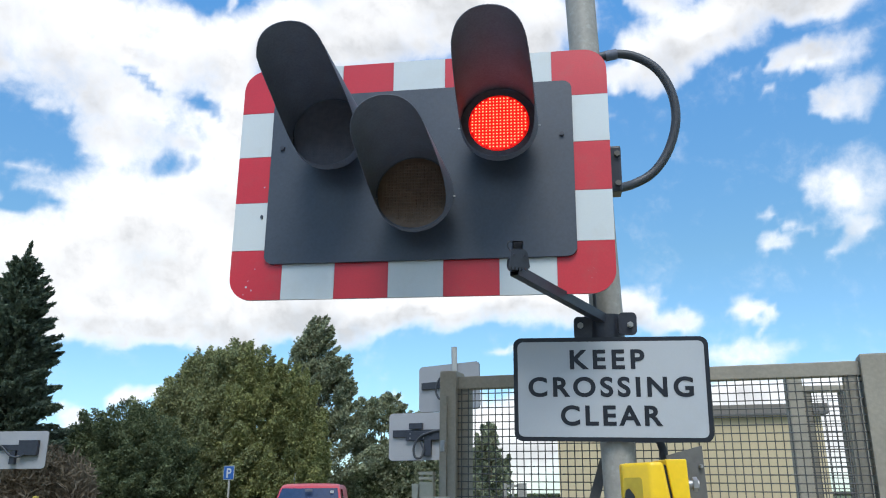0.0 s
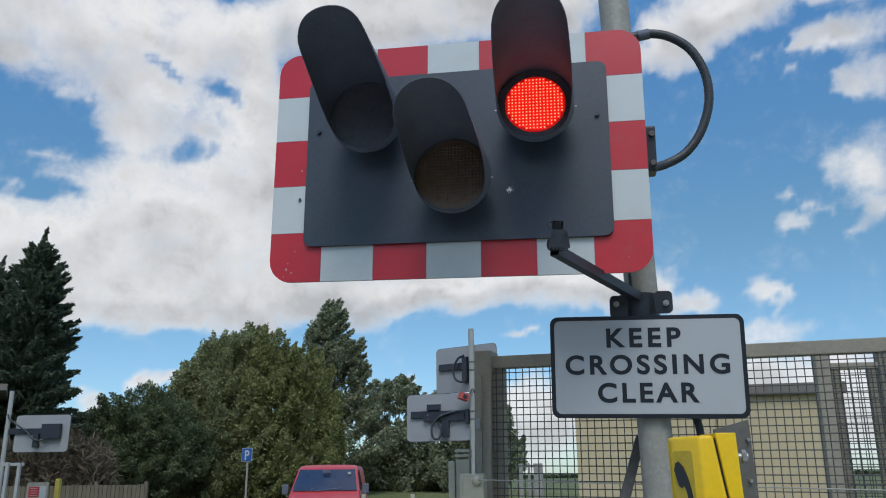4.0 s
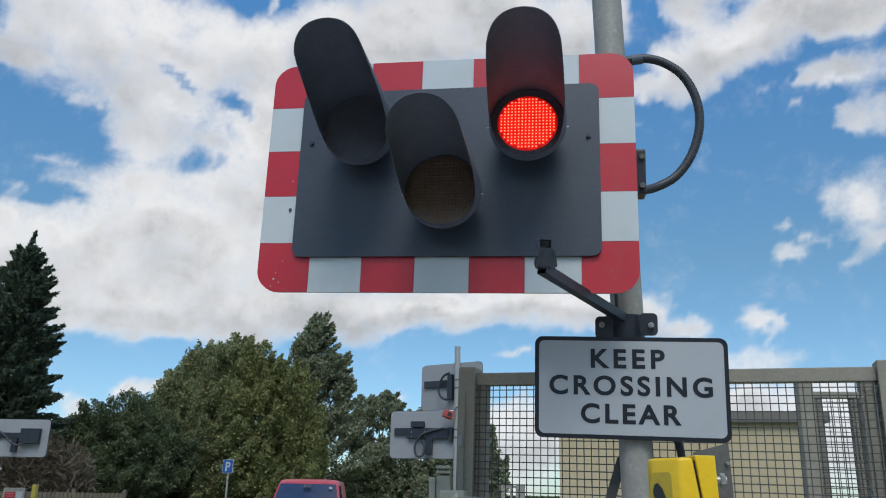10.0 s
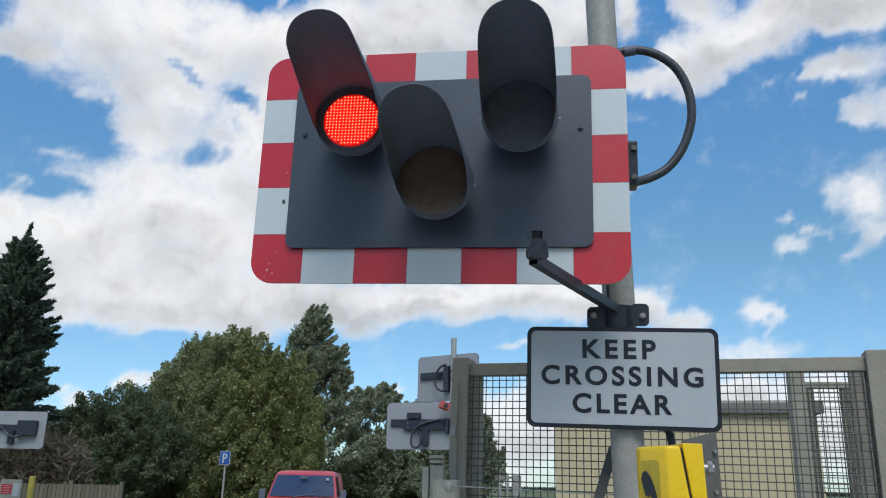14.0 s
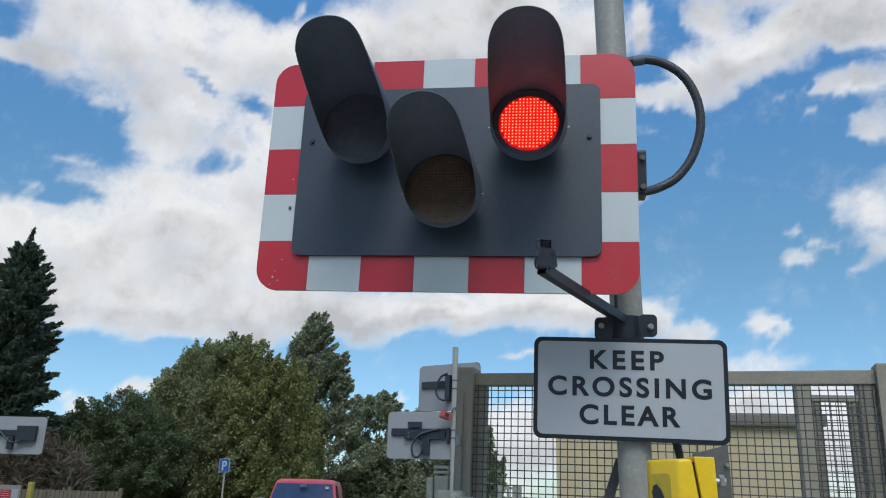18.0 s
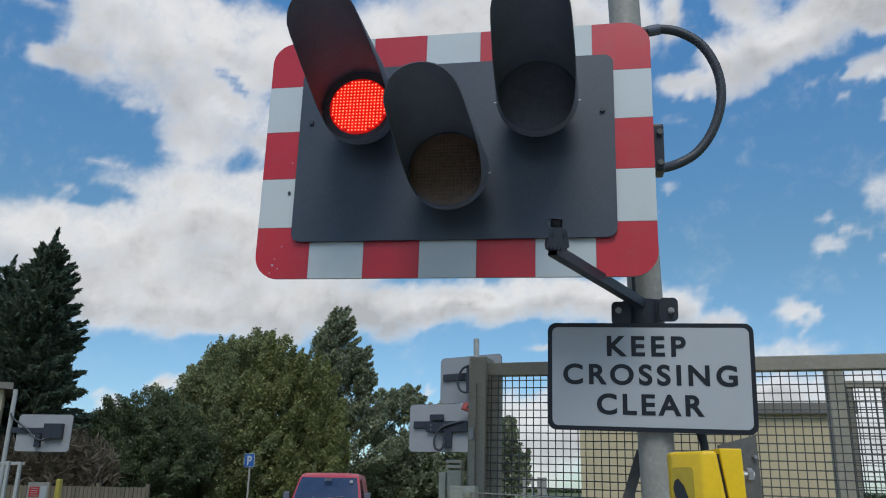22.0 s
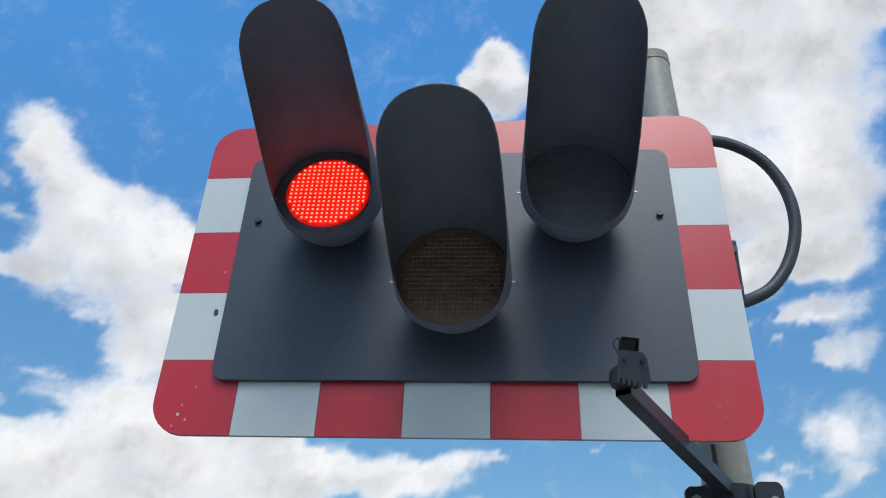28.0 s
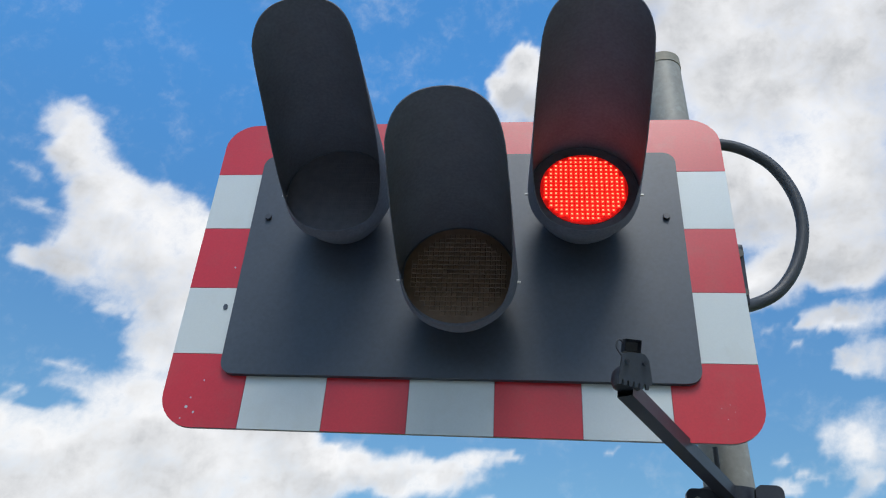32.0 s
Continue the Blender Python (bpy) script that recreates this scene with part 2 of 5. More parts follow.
def rounded(x0, z0, x1, z1, r, seg=6, corners=(1, 1, 1, 1)):
    """The outline of a rectangle in x and z with rounded corners, counter-clockwise."""
    out = []
    for n, (cx, cz, a0) in enumerate(((x1 - r, z0 + r, -90), (x1 - r, z1 - r, 0), (x0 + r, z1 - r, 90), (x0 + r, z0 + r, 180))):
        if corners[n]:
            out += [(cx + r * math.cos(radians(a0 + 90 * k / seg)), cz + r * math.sin(radians(a0 + 90 * k / seg))) for k in range(seg + 1)]
        else:
            out.append(((x1, x1, x0, x0)[n], (z0, z1, z1, z0)[n]))
    return out


def slab(bm, outline, y0, y1):
    """A plate with the outline in x and z, from y0 (front) to y1 (back)."""
    front = [bm.verts.new((x, y0, z)) for x, z in outline]
    back = [bm.verts.new((x, y1, z)) for x, z in outline]
    bm.faces.new(front)
    bm.faces.new(list(reversed(back)))
    for k in range(len(outline)):
        n = (k + 1) % len(outline)
        bm.faces.new((front[n], front[k], back[k], back[n]))
    return bm


def arc_points(p0, p1, p2, n=16):
    """A quadratic curve through three control points."""
    p0, p1, p2 = Vector(p0), Vector(p1), Vector(p2)
    return [(1 - s) ** 2 * p0 + 2 * s * (1 - s) * p1 + s * s * p2 for s in (k / n for k in range(n + 1))]


def smooth_path(points, n=8):
    """Points of a smooth curve through the given ones."""
    p = [Vector(q) for q in points]
    p = [p[0] * 2 - p[1]] + p + [p[-1] * 2 - p[-2]]
    out = []
    for a, b, c, d in zip(p, p[1:], p[2:], p[3:]):
        for k in range(n):
            s = k / n
            out.append(0.5 * (2 * b + (c - a) * s + (2 * a - 5 * b + 4 * c - d) * s * s + (3 * b - a - 3 * c + d) * s ** 3))
    return out + [p[-2]]


def lettering(text, size, x, z, y, extrude=0.0008, bold=0.0, spacing=1.0, wide=1.0):
    """A word in the built-in font, centred on x with its foot on z, facing -y, as a bmesh."""
    cu = bpy.data.curves.new("lettering", "FONT")
    cu.body = text
    cu.size = size
    cu.align_x = "CENTER"
    cu.extrude = extrude
    cu.offset = bold
    cu.space_character = spacing
    ob = bpy.data.objects.new("lettering", cu)
    scene.collection.objects.link(ob)
    me = bpy.data.meshes.new_from_object(ob.evaluated_get(bpy.context.evaluated_depsgraph_get()))
    bpy.data.objects.remove(ob)
    bm = bmesh.new()
    bm.from_mesh(me)
    bpy.data.meshes.remove(me)
    bpy.data.curves.remove(cu)
    bm.transform(Matrix.Translation((x, y, z)) @ Matrix.Rotation(radians(90), 4, "X") @ Matrix.Diagonal((wide, 1, 1, 1)))
    return bm


# ---------------------------------------------------------------- the crossing signal
SIGNAL = pose(-0.0026, -0.0585, 2.2845, -0.73, 1.43, 0.18)
POST = pose(0, 0, 2.311, 4.75, 1.42, 0)
FOOT = Vector((0.63, 0.24, -2.295))
signal = thing("level_crossing_signal", SIGNAL @ Matrix.Translation(FOOT), "level crossing signal with a red and white board on a pole", "traffic signal")
OFF = -FOOT
BX0, BX1, BZ0, BH = -0.610, 0.618, 0.011, 0.846

POLE_FOOT, POLE_TOP = (SIGNAL.inverted() @ Vector(p) for p in ((0.627, 0.315, -0.01), (0.574, 0.165, 3.51)))
bm = bmesh.new()
rod(bm, POLE_FOOT, POLE_TOP, 0.0535, 32)
pole = part("pole", bm, GALV, signal, "mottled galvanised steel pole", True, OFF)
bm = bmesh.new()
rod(bm, POLE_TOP.lerp(POLE_FOOT, 0.003), POLE_TOP.lerp(POLE_FOOT, -0.006), 0.0555, 32)
part("pole_cap", bm, FENCE, signal, "", True, OFF)

def square_out(bm):
    """The board hangs slightly out of square: its upper left corner reaches further out."""
    for v in bm.verts:
        v.co.x -= 0.021 * (v.co.z / BH) * (BX1 - v.co.x) / (BX1 - BX0)
    return bm


bm = bmesh.new()
slab(bm, rounded(BX0, BZ0, BX1, BH, 0.075, 8), 0.002, 0.008)
square_out(bm)
board = part("backing_board", bm, ALU, signal, "aluminium board edged with red and white reflective squares", False, OFF)


def stripe(outline, material):
    bm = bmesh.new()
    square_out(slab(bm, outline, -0.001, 0.0018))
    part("red_square" if material is RED else "white_square", bm, material, board, "", False, OFF)


IN_X, IN_Z = 0.46, 0.10
GAP = 0.0006
sx, sz = (BX1 - BX0) / 7, (BH - BZ0) / 5
for k in range(7):
    x0, x1 = BX0 + sx * k, BX0 + sx * (k + 1)
    m = RED if k % 2 == 0 else WHITE
    for low in (True, False):
        if k in (0, 6):
            corner = [0, 0, 0, 0]
            corner[(3 if k == 0 else 0) if low else (2 if k == 0 else 1)] = 1
            z0, z1 = (BZ0, BZ0 + sz - GAP) if low else (BH - sz + GAP, BH)
            stripe(rounded(x0 + (GAP if k else 0), z0, x1 - (0 if k else GAP), z1, 0.075, 8, corner), RED)
        else:
            z0, z1 = (BZ0, BZ0 + 0.165) if low else (BH - 0.165, BH)
            stripe([(x0 + GAP, z0), (x1 - GAP, z0), (x1 - GAP, z1), (x0 + GAP, z1)], m)
for k in (1, 2, 3):
    for side in (-1, 1):
        xs = (BX0, BX0 + 0.16) if side < 0 else (BX1 - 0.16, BX1)
        z0, z1 = BZ0 + sz * k + GAP, BZ0 + sz * (k + 1) - GAP
        stripe([(xs[0], z0), (xs[1], z0), (xs[1], z1), (xs[0], z1)], WHITE if k % 2 else RED)

bm = bmesh.new()
square_out(slab(bm, rounded(-0.493, 0.127, 0.505, 0.728, 0.03, 6), -0.014, -0.002))
panel = part("dark_panel", bm, PANEL, signal, "dark grey matt panel with rounded corners", False, OFF)
for bx in (-0.464, 0.468):
    bm = bmesh.new()
    rod(bm, (bx, -0.013, 0.534), (bx, -0.022, 0.534), 0.008, 6)
    part("bolt", bm, NAVY, panel, "", False, OFF)

# small chips and scratches on the sheeting
chips = ((-0.553, 0.055, 0.006), (-0.548, 0.075, 0.003), (-0.535, 0.043, 0.004), (-0.528, 0.115, 0.003), (-0.522, 0.40, 0.004), (-0.56, 0.03, 0.003), (0.545, 0.06, 0.003), (0.552, 0.09, 0.003), (0.535, 0.082, 0.0025), (0.56, 0.075, 0.002))
for cx, cz, cr in chips:
    cr *= 0.28 if cx > 0 else 0.55
    bm = bmesh.new()
    slab(bm, [(cx + cr * (0.7 + 0.5 * random.random()) * math.cos(a), cz + cr * (0.7 + 0.9 * random.random()) * math.sin(a)) for a in (2 * math.pi * k / 7 for k in range(7))], -0.0016, -0.0011)
    part("paint_chip", bm, SIGN_WHITE, board, "pale chip in the sheeting", False, OFF)
bm = bmesh.new()
slab(bm, rounded(-0.526, 0.288, -0.517, 0.301, 0.004, 4), -0.004, -0.001)
part("rivet", bm, PANEL, board, "", False, OFF)


HOOD_R, HOOD_L = 0.1185, 0.445


def hood_mesh():
    """A long scoop: a full ring at the lamp, cut away below in one smooth curve towards the rounded tip. Axis along -y."""
    bm = bmesh.new()
    rows, seg = 24, 72
    last = None
    for inner in (False, True):
        grid = []
        for i in range(rows + 1):
            s = i / rows
            line = []
            for k in range(seg):
                a = -math.pi + 2 * math.pi * k / seg
                deg = abs(math.degrees(a))
                # how far the hood reaches at this angle from straight up
                if deg < 78:
                    reach = HOOD_L - 0.062 * (deg / 78) ** 4
                else:
                    u = min(1.0, (deg - 78) / 76)
                    reach = 0.012 + (HOOD_L - 0.074) * (1 - u) ** 3.2
                f = reach * s / HOOD_L
                r = (HOOD_R + 0.003) * (1 - 0.155 * f) - (0.002 if inner else 0)
                line.append(bm.verts.new((r * math.sin(a), -reach * s, r * math.cos(a))))
            grid.append(line)
        for i in range(rows):
            for k in range(seg):
                j = (k + 1) % seg
                q = (grid[i][k], grid[i][j], grid[i + 1][j], grid[i + 1][k])
                bm.faces.new(q if inner else tuple(reversed(q)))
        if inner:
            for k in range(seg):
                j = (k + 1) % seg
                for i in (0, rows):
                    bm.faces.new((last[i][k], last[i][j], grid[i][j], grid[i][k]))
        last = grid
    bmesh.ops.recalc_face_normals(bm, faces=bm.faces)
    return bm


LENS_R = 0.092
leds = []


def grid_lens(bm, r, step, y0, y1, top, hot=None):
    """A round lens face of joined square cells, each with a raised middle; hot: the material of the middles, and after it that of their bright peaks."""
    n = int(r / step) + 2
    corner = {}

    def vert(i, j):
        if (i, j) not in corner:
            corner[i, j] = bm.verts.new((i * step, y0, j * step))
        return corner[i, j]

    for i in range(-n, n + 1):
        for j in range(-n, n + 1):
            if math.hypot((i + 0.5) * step, (j + 0.5) * step) < r - step * 0.45:
                c = [vert(i, j), vert(i + 1, j), vert(i + 1, j + 1), vert(i, j + 1)]
                mid = Vector(((i + 0.5) * step, y1, (j + 0.5) * step))
                t = [bm.verts.new(mid + Vector(((v.co.x - mid.x) * top, 0, (v.co.z - mid.z) * top))) for v in c]
                for k in range(4):
                    bm.faces.new((c[k], c[(k + 1) % 4], t[(k + 1) % 4], t[k]))
                if hot is None:
                    bm.faces.new(t)
                    continue
                peak = [bm.verts.new(mid + Vector(((v.co.x - mid.x) * 0.36, 0.6 * (y1 - y0), (v.co.z - mid.z) * 0.36))) for v in c]
                for k in range(4):
                    bm.faces.new((t[k], t[(k + 1) % 4], peak[(k + 1) % 4], peak[k])).material_index = hot
                bm.faces.new(peak).material_index = hot + 1


def lamp(x, z, amber=False, turn=3.0, tip=5.0):
    """A lamp head on the panel: barrel, hood, lens with its grid and the lit lens that comes forward when the lamp is on."""
    bm = bmesh.new()
    seg = 40
    prof = [(0.066, 0.130), (0.070, 0.112), (0.083, 0.100), (0.098, 0.076), (0.108, 0.046), (0.112, 0.034), (0.1195, 0.031), (0.1210, 0.020), (0.1200, 0.010), (0.115, 0.006), (0.1045, 0.005), (0.100, 0.022), (0.02, 0.022)]
    rings = [[bm.verts.new((r * math.cos(2 * math.pi * k / seg), y, r * math.sin(2 * math.pi * k / seg))) for k in range(seg)] for r, y in prof]
    for a, b in zip(rings, rings[1:]):
        for k in range(seg):
            bm.faces.new((a[k], b[k], b[(k + 1) % seg], a[(k + 1) % seg]))
    bmesh.ops.recalc_face_normals(bm, faces=bm.faces)
    head = part("lamp_head", bm, BLACK, signal, "black lamp head with a long cut-away hood", True)
    head.matrix_basis = Matrix.Translation(Vector((x, -0.132, z)) + OFF) @ pose(0, 0, 0, 0, 0, turn)
    h = part("hood", hood_mesh(), BLACK, head, "long black hood, open below", True)
    h.matrix_basis = pose(0, 0.012, 0.0, -tip, 0, 0)
    for side in (-1, 1):
        bm = bmesh.new()
        rod(bm, (side * 0.115, 0.008, -0.015), (side * 0.1275, 0.008, -0.015), 0.0026, 6)
        part("screw", bm, BOLT, head, "", False)
    bm = bmesh.new()
    face = 0.0046
    rod(bm, (0, face + 0.0065, 0), (0, face + 0.0002, 0), 0.1140, 48)
    grid_lens(bm, LENS_R + 0.010, 0.0109, face, face - (0.0014 if amber else 0.0004), 0.7 if amber else 0.85)
    part("lens", bm, LENS_AMBER if amber else LENS_RED, head, "unlit amber lens with a square grid" if amber else "unlit dark red lens with a square grid", False)
    if amber:
        return head
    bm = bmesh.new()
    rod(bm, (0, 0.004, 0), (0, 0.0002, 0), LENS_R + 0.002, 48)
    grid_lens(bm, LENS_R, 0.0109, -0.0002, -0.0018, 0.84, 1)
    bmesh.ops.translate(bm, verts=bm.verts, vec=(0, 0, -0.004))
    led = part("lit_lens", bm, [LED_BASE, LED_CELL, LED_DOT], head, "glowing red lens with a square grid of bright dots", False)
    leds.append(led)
    return head


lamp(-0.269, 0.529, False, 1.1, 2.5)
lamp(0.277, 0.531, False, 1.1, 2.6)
lamp(0.016, 0.308, True, 0.7, -1.0)

# conduit loop and its boxes behind the board, squared to the post
TO_BOARD = SIGNAL.inverted() @ POST
bm = bmesh.new()
loop = smooth_path([(0.605, 0.24, 0.895), (0.668, 0.245, 0.905), (0.738, 0.25, 0.890), (0.808, 0.25, 0.835), (0.852, 0.25, 0.742), (0.859, 0.25, 0.638), (0.828, 0.25, 0.533), (0.773, 0.245, 0.455), (0.705, 0.23, 0.412), (0.64, 0.19, 0.385)], 6)
tube(bm, loop, 0.0158, 14)
bm.transform(TO_BOARD)
conduit = part("conduit", bm, RUBBER, signal, "thick black rubber conduit looping out beside the board", True, OFF)
bm = bmesh.new()
rod(bm, (0.628, 0.242, 0.898), (0.668, 0.245, 0.905), 0.019, 16)
bm.transform(TO_BOARD)
part("conduit_collar", bm, BLACK, conduit, "", True, OFF)
bm = bmesh.new()
box(bm, 0.610, 0.08, 0.345, 0.655, 0.16, 0.50, 0.008)
bm.transform(TO_BOARD)
bracket = part("mounting_bracket", bm, NAVY, signal, "dark steel bracket behind the board", False, OFF)
for bz in (0.37, 0.47):
    bm = bmesh.new()
    rod(bm, (0.642, 0.08, bz), (0.642, 0.068, bz), 0.010, 6)
    bm.transform(TO_BOARD)
    part("bolt", bm, DULL_STEEL, bracket, "", False, OFF)
for rz in (0.30, 0.56):
    bm = bmesh.new()
    box(bm, -0.42, 0.008, rz - 0.03, 0.50, 0.055, rz + 0.03, 0.004)
    part("rail", bm, NAVY, signal, "dark horizontal rail carrying the board", False, OFF)
    bm = bmesh.new()
    box(bm, 0.49, 0.009, rz - 0.05, 0.605, 0.21, rz + 0.05, 0.004)
    part("pole_clamp", bm, NAVY, signal, "", False, OFF)


# ---------------------------------------------------------------- the camera bracket on the pole
cam_arm = thing("sensor_bracket", POST @ Matrix.Translation((0.575, 0.20, -0.10)), "dark steel arm on the pole with a small sensor", "bracket")
OFF = -Vector((0.575, 0.20, -0.10))
PX = 0.584
bm = bmesh.new()
for side in (-1, 1):
    x0, x1 = sorted((PX + side * 0.042, PX + side * 0.099))
    slab(bm, rounded(x0, -0.122 + 0.006 * side, x1, -0.050 + 0.006 * side, 0.015, 6), 0.132, 0.146)
seg = 20
ring = []
for k in range(seg + 1):
    a = radians(180 + 180 * k / seg)
    ring.append((math.cos(a), math.sin(a)))
for r0, r1 in ((0.055, 0.064),):
    a = [[bm.verts.new((PX + r * c, 0.20 + r * s, z)) for c, s in ring] for r, z in ((r0, -0.123), (r1, -0.123), (r1, -0.046), (r0, -0.046))]
    for i in range(4):
        for k in range(seg):
            bm.faces.new((a[i][k], a[i][k + 1], a[(i + 1) % 4][k + 1], a[(i + 1) % 4][k]))
bmesh.ops.recalc_face_normals(bm, faces=bm.faces)
clamp = part("clamp", bm, NAVY, cam_arm, "dark pole clamp with two flanges", True, OFF)
for side in (-1, 1):
    bm = bmesh.new()
    rod(bm, (PX + side * 0.078, 0.135, -0.084), (PX + side * 0.078, 0.124, -0.084), 0.0105, 6)
    rod(bm, (PX + side * 0.078, 0.125, -0.084), (PX + side * 0.078, 0.117, -0.084), 0.007, 10)
    part("bolt", bm, BOLT, clamp, "", False, OFF)
a, b = Vector((0.577, 0.150, -0.060)), Vector((0.326, -0.262, 0.026))
d = (b - a).normalized()
turn = d.to_track_quat("Y", "Z").to_matrix().to_4x4()
bm = bmesh.new()
L = (b - a).length
box(bm, -0.0145, 0, -0.0145, 0.0145, L, 0.0145, 0.0)
bm.faces.ensure_lookup_table()
end = [f for f in bm.faces if f.normal.y > 0.9]
bmesh.ops.inset_individual(bm, faces=end, thickness=0.0025)
bmesh.ops.translate(bm, verts=list({v for f in end for v in f.verts}), vec=(0, -0.06, 0))
bm.transform(Matrix.Translation(a) @ turn)
part("arm", bm, NAVY, cam_arm, "dark square steel arm", False, OFF)
# a swivelling half round cup, a toothed plate, and a small box on top
bm = bmesh.new()
prof = [(0.016, 0.024), (0.025, 0.030), (0.028, 0.042), (0.026, 0.056), (0.018, 0.064)]
rr = [[bm.verts.new((0.331 + r * math.cos(2 * math.pi * k / 24), -0.256 + r * math.sin(2 * math.pi * k / 24), z)) for k in range(24)] for r, z in prof]
for p, q in zip(rr, rr[1:]):
    for k in range(24):
        bm.faces.new((p[k], p[(k + 1) % 24], q[(k + 1) % 24], q[k]))
bm.faces.new(list(reversed(rr[0])))
bm.faces.new(rr[-1])
sensor = part("sensor", bm, NAVY, cam_arm, "dark swivel cup under a toothed plate", True, OFF)
TILT = Matrix.Translation((0.339, -0.284, 0.029)) @ pose(0, 0, 0, 14, 4, 8) @ Matrix.Scale(1.15, 4)
outline = [(-0.021, 0.040), (-0.024, 0.004)]
for k in range(6):
    outline += [(-0.024 + 0.0082 * k, -0.004 - 0.0008 * k), (-0.0195 + 0.0082 * k, -0.004 - 0.0008 * k), (-0.0190 + 0.0082 * k, 0.003 - 0.0008 * k), (-0.0165 + 0.0082 * k, 0.003 - 0.0008 * k)]
outline += [(0.0265, 0.004), (0.019, 0.036), (0.012, 0.044), (-0.012, 0.046)]
bm = bmesh.new()
slab(bm, outline, -0.003, 0.003)
bm.transform(TILT)
part("toothed_plate", bm, PANEL, sensor, "thin dark plate with a toothed edge", False, OFF)
for bx in (-0.014, 0.012):
    bm = bmesh.new()
    rod(bm, (bx, -0.003, 0.030), (bx, -0.010, 0.030), 0.0032, 8)
    bm.transform(TILT)
    part("screw", bm, NAVY, sensor, "", False, OFF)
bm = bmesh.new()
box(bm, -0.019, -0.004, 0.045, 0.006, 0.020, 0.064, 0.001)
bm.faces.ensure_lookup_table()
face = [f for f in bm.faces if f.normal.y < -0.9]
bmesh.ops.inset_individual(bm, faces=face, thickness=0.002)
bmesh.ops.translate(bm, verts=list({v for f in face for v in f.verts}), vec=(0, 0.014, 0))
bm.transform(TILT)
part("sensor_body", bm, NAVY, sensor, "small open fronted box", False, OFF)
bm = bmesh.new()
tube(bm, smooth_path([(-0.019, 0.004, 0.058), (-0.028, 0.0, 0.062), (-0.031, -0.002, 0.050), (-0.022, -0.002, 0.038)], 4), 0.0015, 6)
bm.transform(TILT)
part("wire", bm, RUBBER, sensor, "", True, OFF)
bm = bmesh.new()
rod(bm, (0.556, 0.135, -0.062), (0.552, 0.125, 0.03), 0.0055, 10)
rod(bm, (0.556, 0.135, -0.050), (0.555, 0.133, -0.034), 0.009, 10)
part("cable", bm, RUBBER, cam_arm, "short black cable and gland", True, OFF)

# ---------------------------------------------------------------- the sign under the signal
SX0, SX1, SZ0, SZ1, SY = 0.293, 0.898, -0.451, -0.128, 0.128
sign = thing("traffic_sign", POST @ Matrix.Translation((0.590, SY, SZ0 + 0.005)), "white rectangular crossing sign with a black border on the pole", "sign")
OFF = -Vector((0.593, SY, SZ0))
bm = bmesh.new()
slab(bm, rounded(SX0, SZ0, SX1, SZ1, 0.026, 8), SY, SY + 0.012)
plate = part("plate", bm, SIGN_BLACK, sign, "plate with a black rounded border", False, OFF)
bm = bmesh.new()
slab(bm, rounded(SX0 + 0.0135, SZ0 + 0.0135, SX1 - 0.0135, SZ1 - 0.0135, 0.018, 8), SY - 0.0016, SY - 0.0002)
part("face", bm, SIGN_WHITE, plate, "white reflective face", False, OFF)
for word, size, x, z, sp in (("KEEP", 0.083, 0.585, SZ0 + 0.2245, 1.33), ("CROSSING", 0.083, 0.594, SZ0 + 0.139, 1.285), ("CLEAR", 0.083, 0.591, SZ0 + 0.051, 1.26)):
    part("lettering", lettering(word, size, x, z, SY - 0.0024, 0.0005, 0.0024, sp, 1.06), SIGN_BLACK, plate, "black capital lettering", False, OFF)
for z in (-0.20, -0.37):
    bm = bmesh.new()
    box(bm, 0.50, SY + 0.0125, z - 0.02, 0.65, SY + 0.03, z + 0.02, 0.003)
    part("clip", bm, ALU, sign, "", False, OFF)

# ---------------------------------------------------------------- the yellow telephone
phone = thing("emergency_telephone", pose(0.646, -0.66, -0.010, 0, 0, 10), "yellow crossing telephone box on a grey steel plate and post", "telephone")
def facets(columns, back, z0, z1):
    """A moulded shell: columns of (x at the foot, x at the head, front y), closed behind."""
    bm = bmesh.new()
    front = [(bm.verts.new((xf, y, z0)), bm.verts.new((xh, y, z1))) for xf, xh, y in columns]
    rear = [(bm.verts.new((xf, back, z0)), bm.verts.new((xh, back, z1))) for xf, xh, y in columns]
    n = len(columns)
    for k in range(n - 1):
        bm.faces.new((front[k][0], front[k + 1][0], front[k + 1][1], front[k][1]))
        bm.faces.new((rear[k][0], rear[k][1], rear[k + 1][1], rear[k + 1][0]))
        bm.faces.new((front[k][1], front[k + 1][1], rear[k + 1][1], rear[k][1]))
        bm.faces.new((front[k][0], rear[k][0], rear[k + 1][0], front[k + 1][0]))
    for k in (0, n - 1):
        bm.faces.new((front[k][0], front[k][1], rear[k][1], rear[k][0]))
    bmesh.ops.recalc_face_normals(bm, faces=bm.faces)
    bmesh.ops.bevel(bm, geom=bm.edges[:], offset=0.0075, segments=3, profile=0.6, affect="EDGES", clamp_overlap=True)
    return bm


